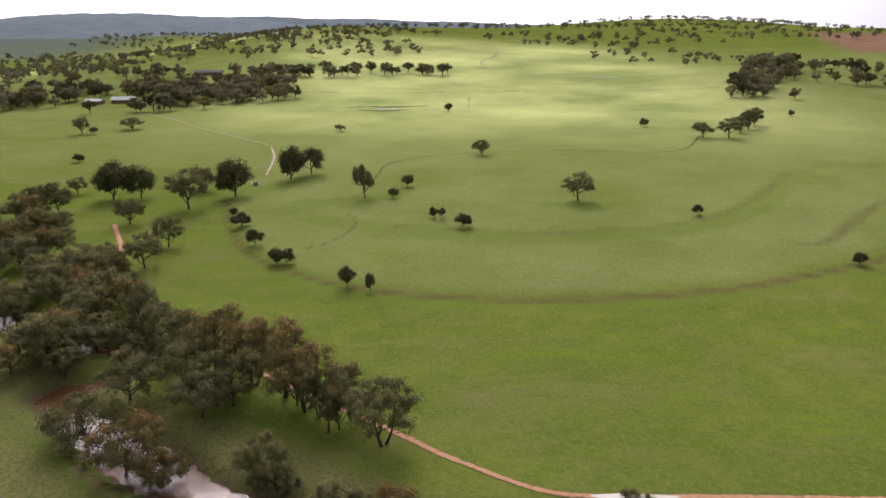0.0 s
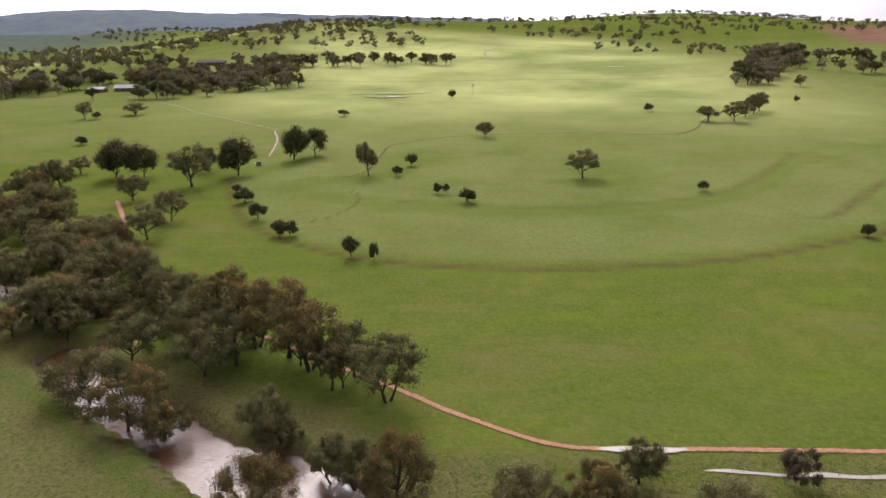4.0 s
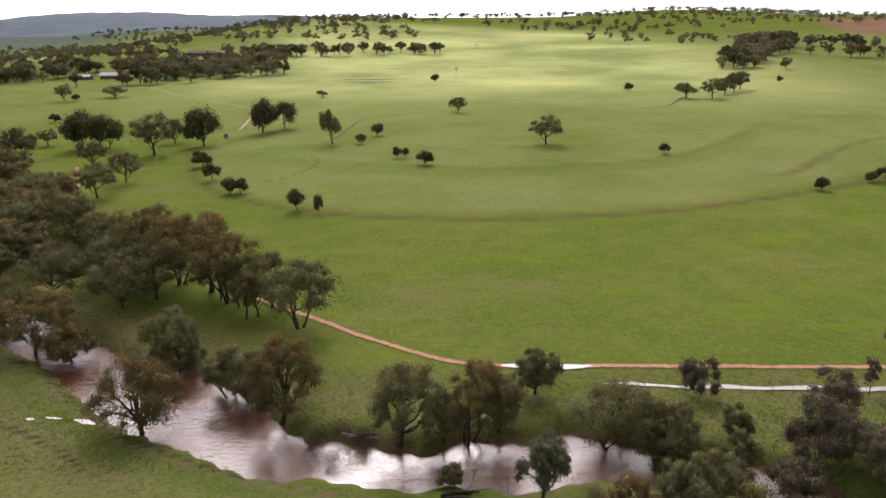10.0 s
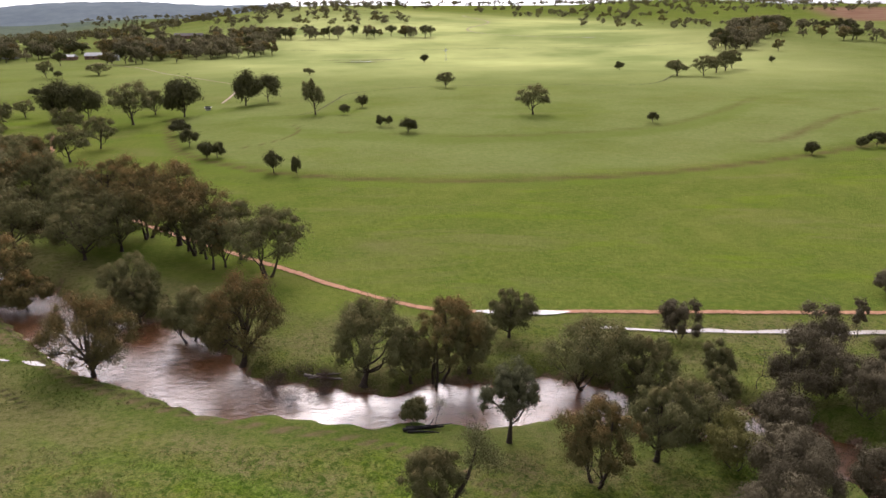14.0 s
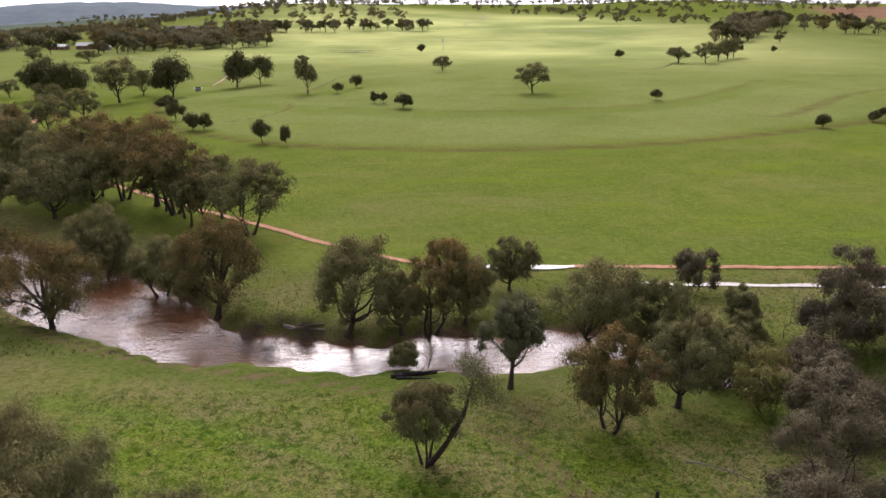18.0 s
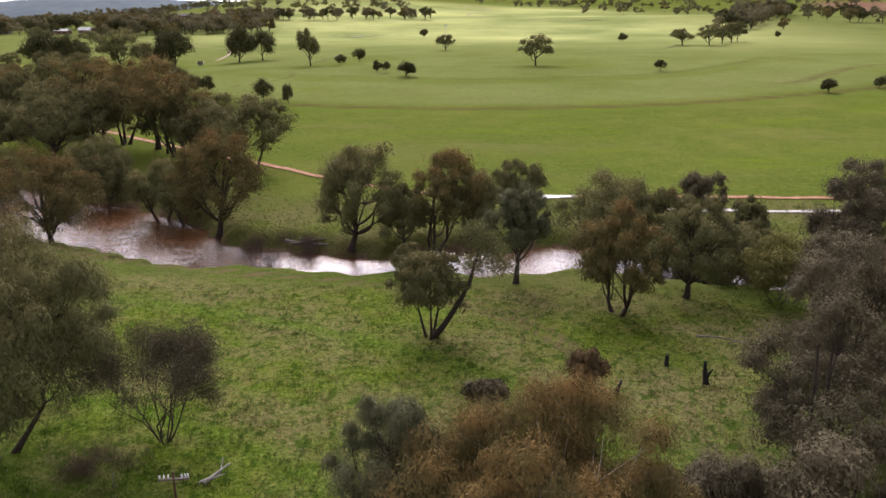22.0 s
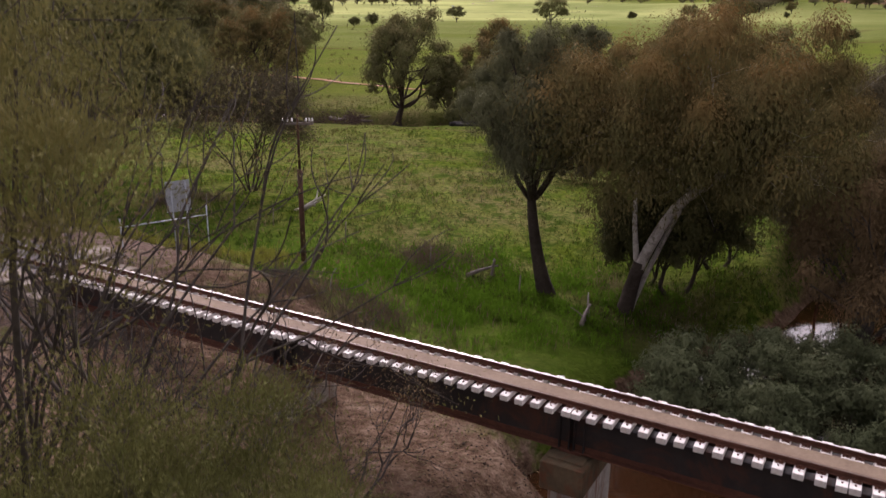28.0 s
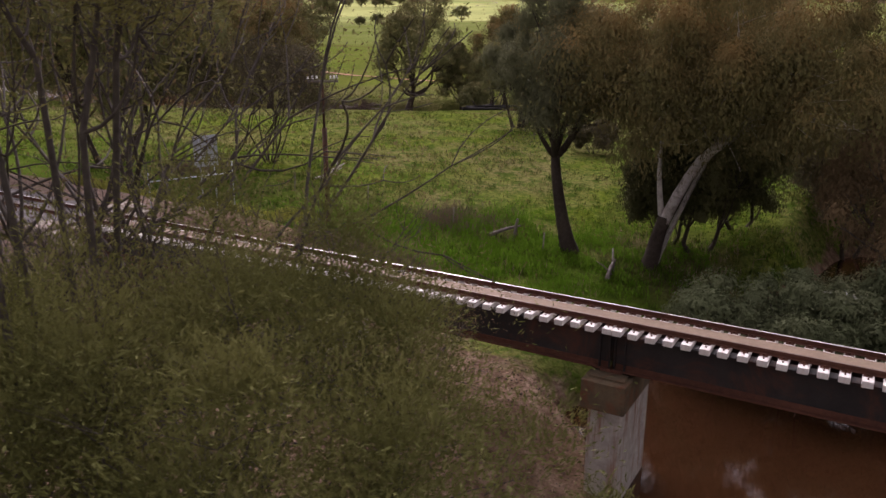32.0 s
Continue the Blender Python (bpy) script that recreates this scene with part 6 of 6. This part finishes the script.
def shed(name, x, y, turn, lx, ly, wall, roof, wall_mat, roof_mat, label):
    ob = thing(name, label, "building", "homestead", at_ground(x, y), turn)
    bm = bmesh.new()
    for a in ((-lx / 2, lx / 2, -ly / 2, -ly / 2 + 0.25), (-lx / 2, lx / 2, ly / 2 - 0.25, ly / 2), (-lx / 2, -lx / 2 + 0.25, -ly / 2 + 0.25, ly / 2 - 0.25), (lx / 2 - 0.25, lx / 2, -ly / 2 + 0.25, ly / 2 - 0.25)):
        box(bm, *a, -1.0, wall)
    part("walls", bm, wall_mat, ob)
    bm = bmesh.new()
    e = 0.6
    pr = [bm.verts.new(p) for p in ((-lx / 2 - e, -ly / 2 - e, wall), (lx / 2 + e, -ly / 2 - e, wall), (lx / 2 + e, ly / 2 + e, wall), (-lx / 2 - e, ly / 2 + e, wall), (-lx / 2 - e, 0, wall + roof), (lx / 2 + e, 0, wall + roof))]
    for f in ((0, 1, 5, 4), (2, 3, 4, 5), (0, 4, 3), (1, 2, 5), (3, 2, 1, 0)):
        bm.faces.new([pr[k] for k in f])
    part("roof", bm, roof_mat, ob)
    for k in range(max(2, int(lx / 5))):
        px = -lx / 2 + (k + 0.5) * lx / max(2, int(lx / 5))
        part("window", box(bmesh.new(), px - 0.8, px + 0.8, -ly / 2 - 0.03, -ly / 2 + 0.05, 1.0, 2.2), M_GLASS, ob)
    return ob


shed("farmhouse", -318, 790, 8, 22, 11, 3.0, 3.0, M_BRICK, M_TIN, "farmhouse with a pale tin roof among trees")
shed("farm_shed", -344, 782, -6, 16, 9, 3.2, 2.0, M_BRICK, M_TIN, "farm shed with a pale tin roof")
shed("farm_shed", -296, 772, 12, 12, 8, 3.0, 1.8, M_TIN, M_TIN, "small tin farm shed")
shed("farm_shed", -410, 800, 4, 14, 8, 3.0, 1.8, M_TIN, M_TIN, "tin farm shed among gum trees")
shed("brick_house", -292, 1000, 5, 34, 12, 3.4, 3.0, M_BRICK, M_REDROOF, "long brick house with a dark roof on the hill")
shed("field_shelter", -103, 424, 15, 2.6, 2, 1.5, 0.4, M_TIN, M_TIN, "small white-roofed stock shelter under trees")
tower = thing("wind_pump", "thin steel windmill tower in the pasture", "windmill", at=at_ground(27, 745))
for a in range(4):
    cx, cy = 1.2 * math.cos(a * math.pi / 2 + 0.8), 1.2 * math.sin(a * math.pi / 2 + 0.8)
    tube_part("leg", [(cx, cy, -0.5), (cx * 0.15, cy * 0.15, 10)], 0.09, 0.07, M_GREYMETAL, tower, 5)
for k in range(10):
    a = k * math.pi / 5
    v = [(0, 0, 10), (1.6 * math.cos(a), -0.2, 10 + 1.6 * math.sin(a))]
    tube_part("blade", v, 0.05, 0.2, M_GREYMETAL, tower, 4)

# ---- grass, stalks, weeds, litter ----


def tufts(name, seed, n, region, length, width, material, label, keep, category="grass", up=1.6, per=4):
    """Upright blades strewn over the ground."""
    r = np.random.default_rng(seed)
    x, y = region(r, n)
    z = ground_height(x, y)
    ok = keep(x, y, z, r)
    x, y, z = x[ok], y[ok], z[ok]
    c = np.repeat(np.stack([x, y, z], 1), per, 0)
    m = len(c)
    d = r.normal(size=(m, 3)) * 0.5 + (0, 0, up)
    ln = length * r.uniform(0.5, 1.5, (m, 1))
    d /= np.linalg.norm(d, axis=1)[:, None]
    s = np.cross(d, r.normal(size=(m, 3)))
    s /= np.linalg.norm(s, axis=1)[:, None]
    c[:, :2] += r.normal(size=(m, 2)) * length * 0.3
    w = width * r.uniform(0.6, 1.4, (m, 1))
    v = np.stack([c - s * w * 0.4, c + d * ln * 0.6 - s * w * 0.5, c + d * ln, c + d * ln * 0.6 + s * w * 0.5], 1).reshape(-1, 3)
    me = to_mesh(name, v, np.arange(m * 4).reshape(-1, 4), material)
    me.attributes.new("deep", "FLOAT", "POINT").data.foreach_set("value", np.repeat(deep_share(c[:, 0], c[:, 1]), 4).astype(np.float32))
    return tagged(new(name, me), label, category, kind="stuff")


def oval(cx, cy, rx, ry):
    def pick(r, n):
        a, q = r.uniform(0, 2 * math.pi, n), np.sqrt(r.uniform(size=n))
        return cx + np.cos(a) * q * rx, cy + np.sin(a) * q * ry
    return pick


def meadow_spread(r, n):
    y = 36 + 52 * r.uniform(size=n) ** 1.6
    return r.uniform(-45, 62, n) * (0.35 + y / 100), y


def green(x, y, z, r):
    lumps = np.sin(x * 0.9 + 2 * np.sin(y * 0.5)) * np.sin(y * 0.8 + 1.5 * np.sin(x * 0.37)) + r.normal(size=len(x)) * 0.55
    return (z > WATER + 0.35) & (soil_share(x, y, z) < 0.45) & (lumps > 0.0) & (way_to(x, y, MOWN)[0] > 1.3)


tufts("meadow_grass", 1, 52000, meadow_spread, 0.25, 0.05, M_GRASS, "long green meadow grass in uneven tufts", green)
tufts("bank_grass", 2, 13000, lambda r, n: (20.5 + r.normal(size=n) * 4.6, 38.6 + r.normal(size=n) * 2.6), 0.3, 0.045, M_LUSHGRASS, "lush green grass on the river bank", lambda x, y, z, r: (z > WATER + 0.4) & (soil_share(x, y, z) < 0.5) & (np.sin(x * 1.3 + np.sin(y)) * np.sin(y * 1.1 + 0.5 * x) + r.normal(size=len(x)) * 0.6 > 0.05))
tufts("dry_meadow_stalks", 3, 9000, meadow_spread, 0.42, 0.03, M_STALK, "dry brown stalks among the grass", lambda x, y, z, r: green(x, y, z, r) & (np.sin(x * 0.21 + 1) * np.sin(y * 0.17 + x * 0.05) > 0.25))
tufts("dry_embankment_stalks", 4, 2200, oval(13, 34.5, 12, 5.5), 0.5, 0.03, M_STALK, "dry brown stalks on the railway embankment", lambda x, y, z, r: ((x - RAIL[0]) * ACROSS[0] + (y - RAIL[1]) * ACROSS[1] > 3.2) & (z > WATER + 0.5) & (r.uniform(size=len(x)) > np.hypot((x - 13) / 12, (y - 34.5) / 5.5)) & (np.sin(x * 1.3 + y) + r.normal(size=len(x)) * 0.5 > 0))
WEED_SPOTS = [(12.9, 34.2), (11.6, 34.8), (14.6, 34.2), (16.2, 33.6), (17.6, 42.3), (18.6, 41.6), (1.3, 50.5), (2.4, 51.2), (13.6, 35.6)]
YELLOW_SPOTS = [(-2.2, 42.4), (-1.2, 42.3), (-0.3, 42.2), (0.6, 41.8), (1.6, 41.2), (2.5, 40.5), (5.9, 39.0), (6.5, 39.3), (7.2, 39.2), (8.0, 38.9), (8.8, 38.6), (9.5, 39.6)]


def near_spots(spots, spread):
    """Strewn round a few spots."""
    def pick(r, n):
        q = np.array(spots)[r.integers(len(spots), size=n)] + r.normal(size=(n, 2)) * spread
        return q[:, 0], q[:, 1]
    return pick


def off_track(x, y, z, r):
    return ((x - RAIL[0]) * ACROSS[0] + (y - RAIL[1]) * ACROSS[1] > 3.0) & (z > WATER + 0.6)


tufts("brown_weeds", 7, 3400, near_spots(WEED_SPOTS, 1.1), 0.55, 0.03, M_WEED, "brown dead weeds on the embankment's slope", lambda x, y, z, r: off_track(x, y, z, r) & (np.sin(x * 1.7 + y) * np.sin(y * 1.4) + r.normal(size=len(x)) * 0.4 > 0.1), "weeds", 1.2, 4)
tufts("yellow_weeds", 5, 5200, near_spots(YELLOW_SPOTS, 0.5), 0.42, 0.05, M_CANOLA, "yellow-flowered weeds along the embankment", lambda x, y, z, r: off_track(x, y, z, r) & (np.sin(x * 1.1 + 0.7 * y) + r.normal(size=len(x)) * 0.8 > -0.2), "weeds", 0.9, 5)
tufts("far_bank_grass", 6, 16000, lambda r, n: (r.uniform(-80, 110, n), r.uniform(100, 136, n)), 0.3, 0.08, M_GRASS, "rough grass on the far river bank", lambda x, y, z, r: (z > WATER + 0.4) & (r.uniform(size=len(x)) > np.abs(y - 113) / 24), per=3)
rng = np.random.default_rng(12)
x, y = rng.uniform(2, 26, 9000), rng.uniform(8, 33, 9000)
z = ground_height(x, y)
ok = (z > WATER + 0.05) & (soil_share(x, y, z) > 0.5)
c = np.stack([x, y, z], 1)[ok]
tagged(new("gravel", to_mesh("gravel", *pebbles(c, 0.035, rng), M_BARK)), "scattered stones and clods below the bridge", "gravel", kind="stuff")
d = rng.normal(size=c.shape) * (1, 1, 0.12)
v, f = sprays(rng, c + rng.normal(size=c.shape) * (0.3, 0.3, 0.01) + (0, 0, 0.03), d, 0.35, 0.03)
tagged(new("twig_litter", to_mesh("twig_litter", v, f, M_STALK)), "dry twigs and leaf litter below the bridge", "litter", kind="stuff")
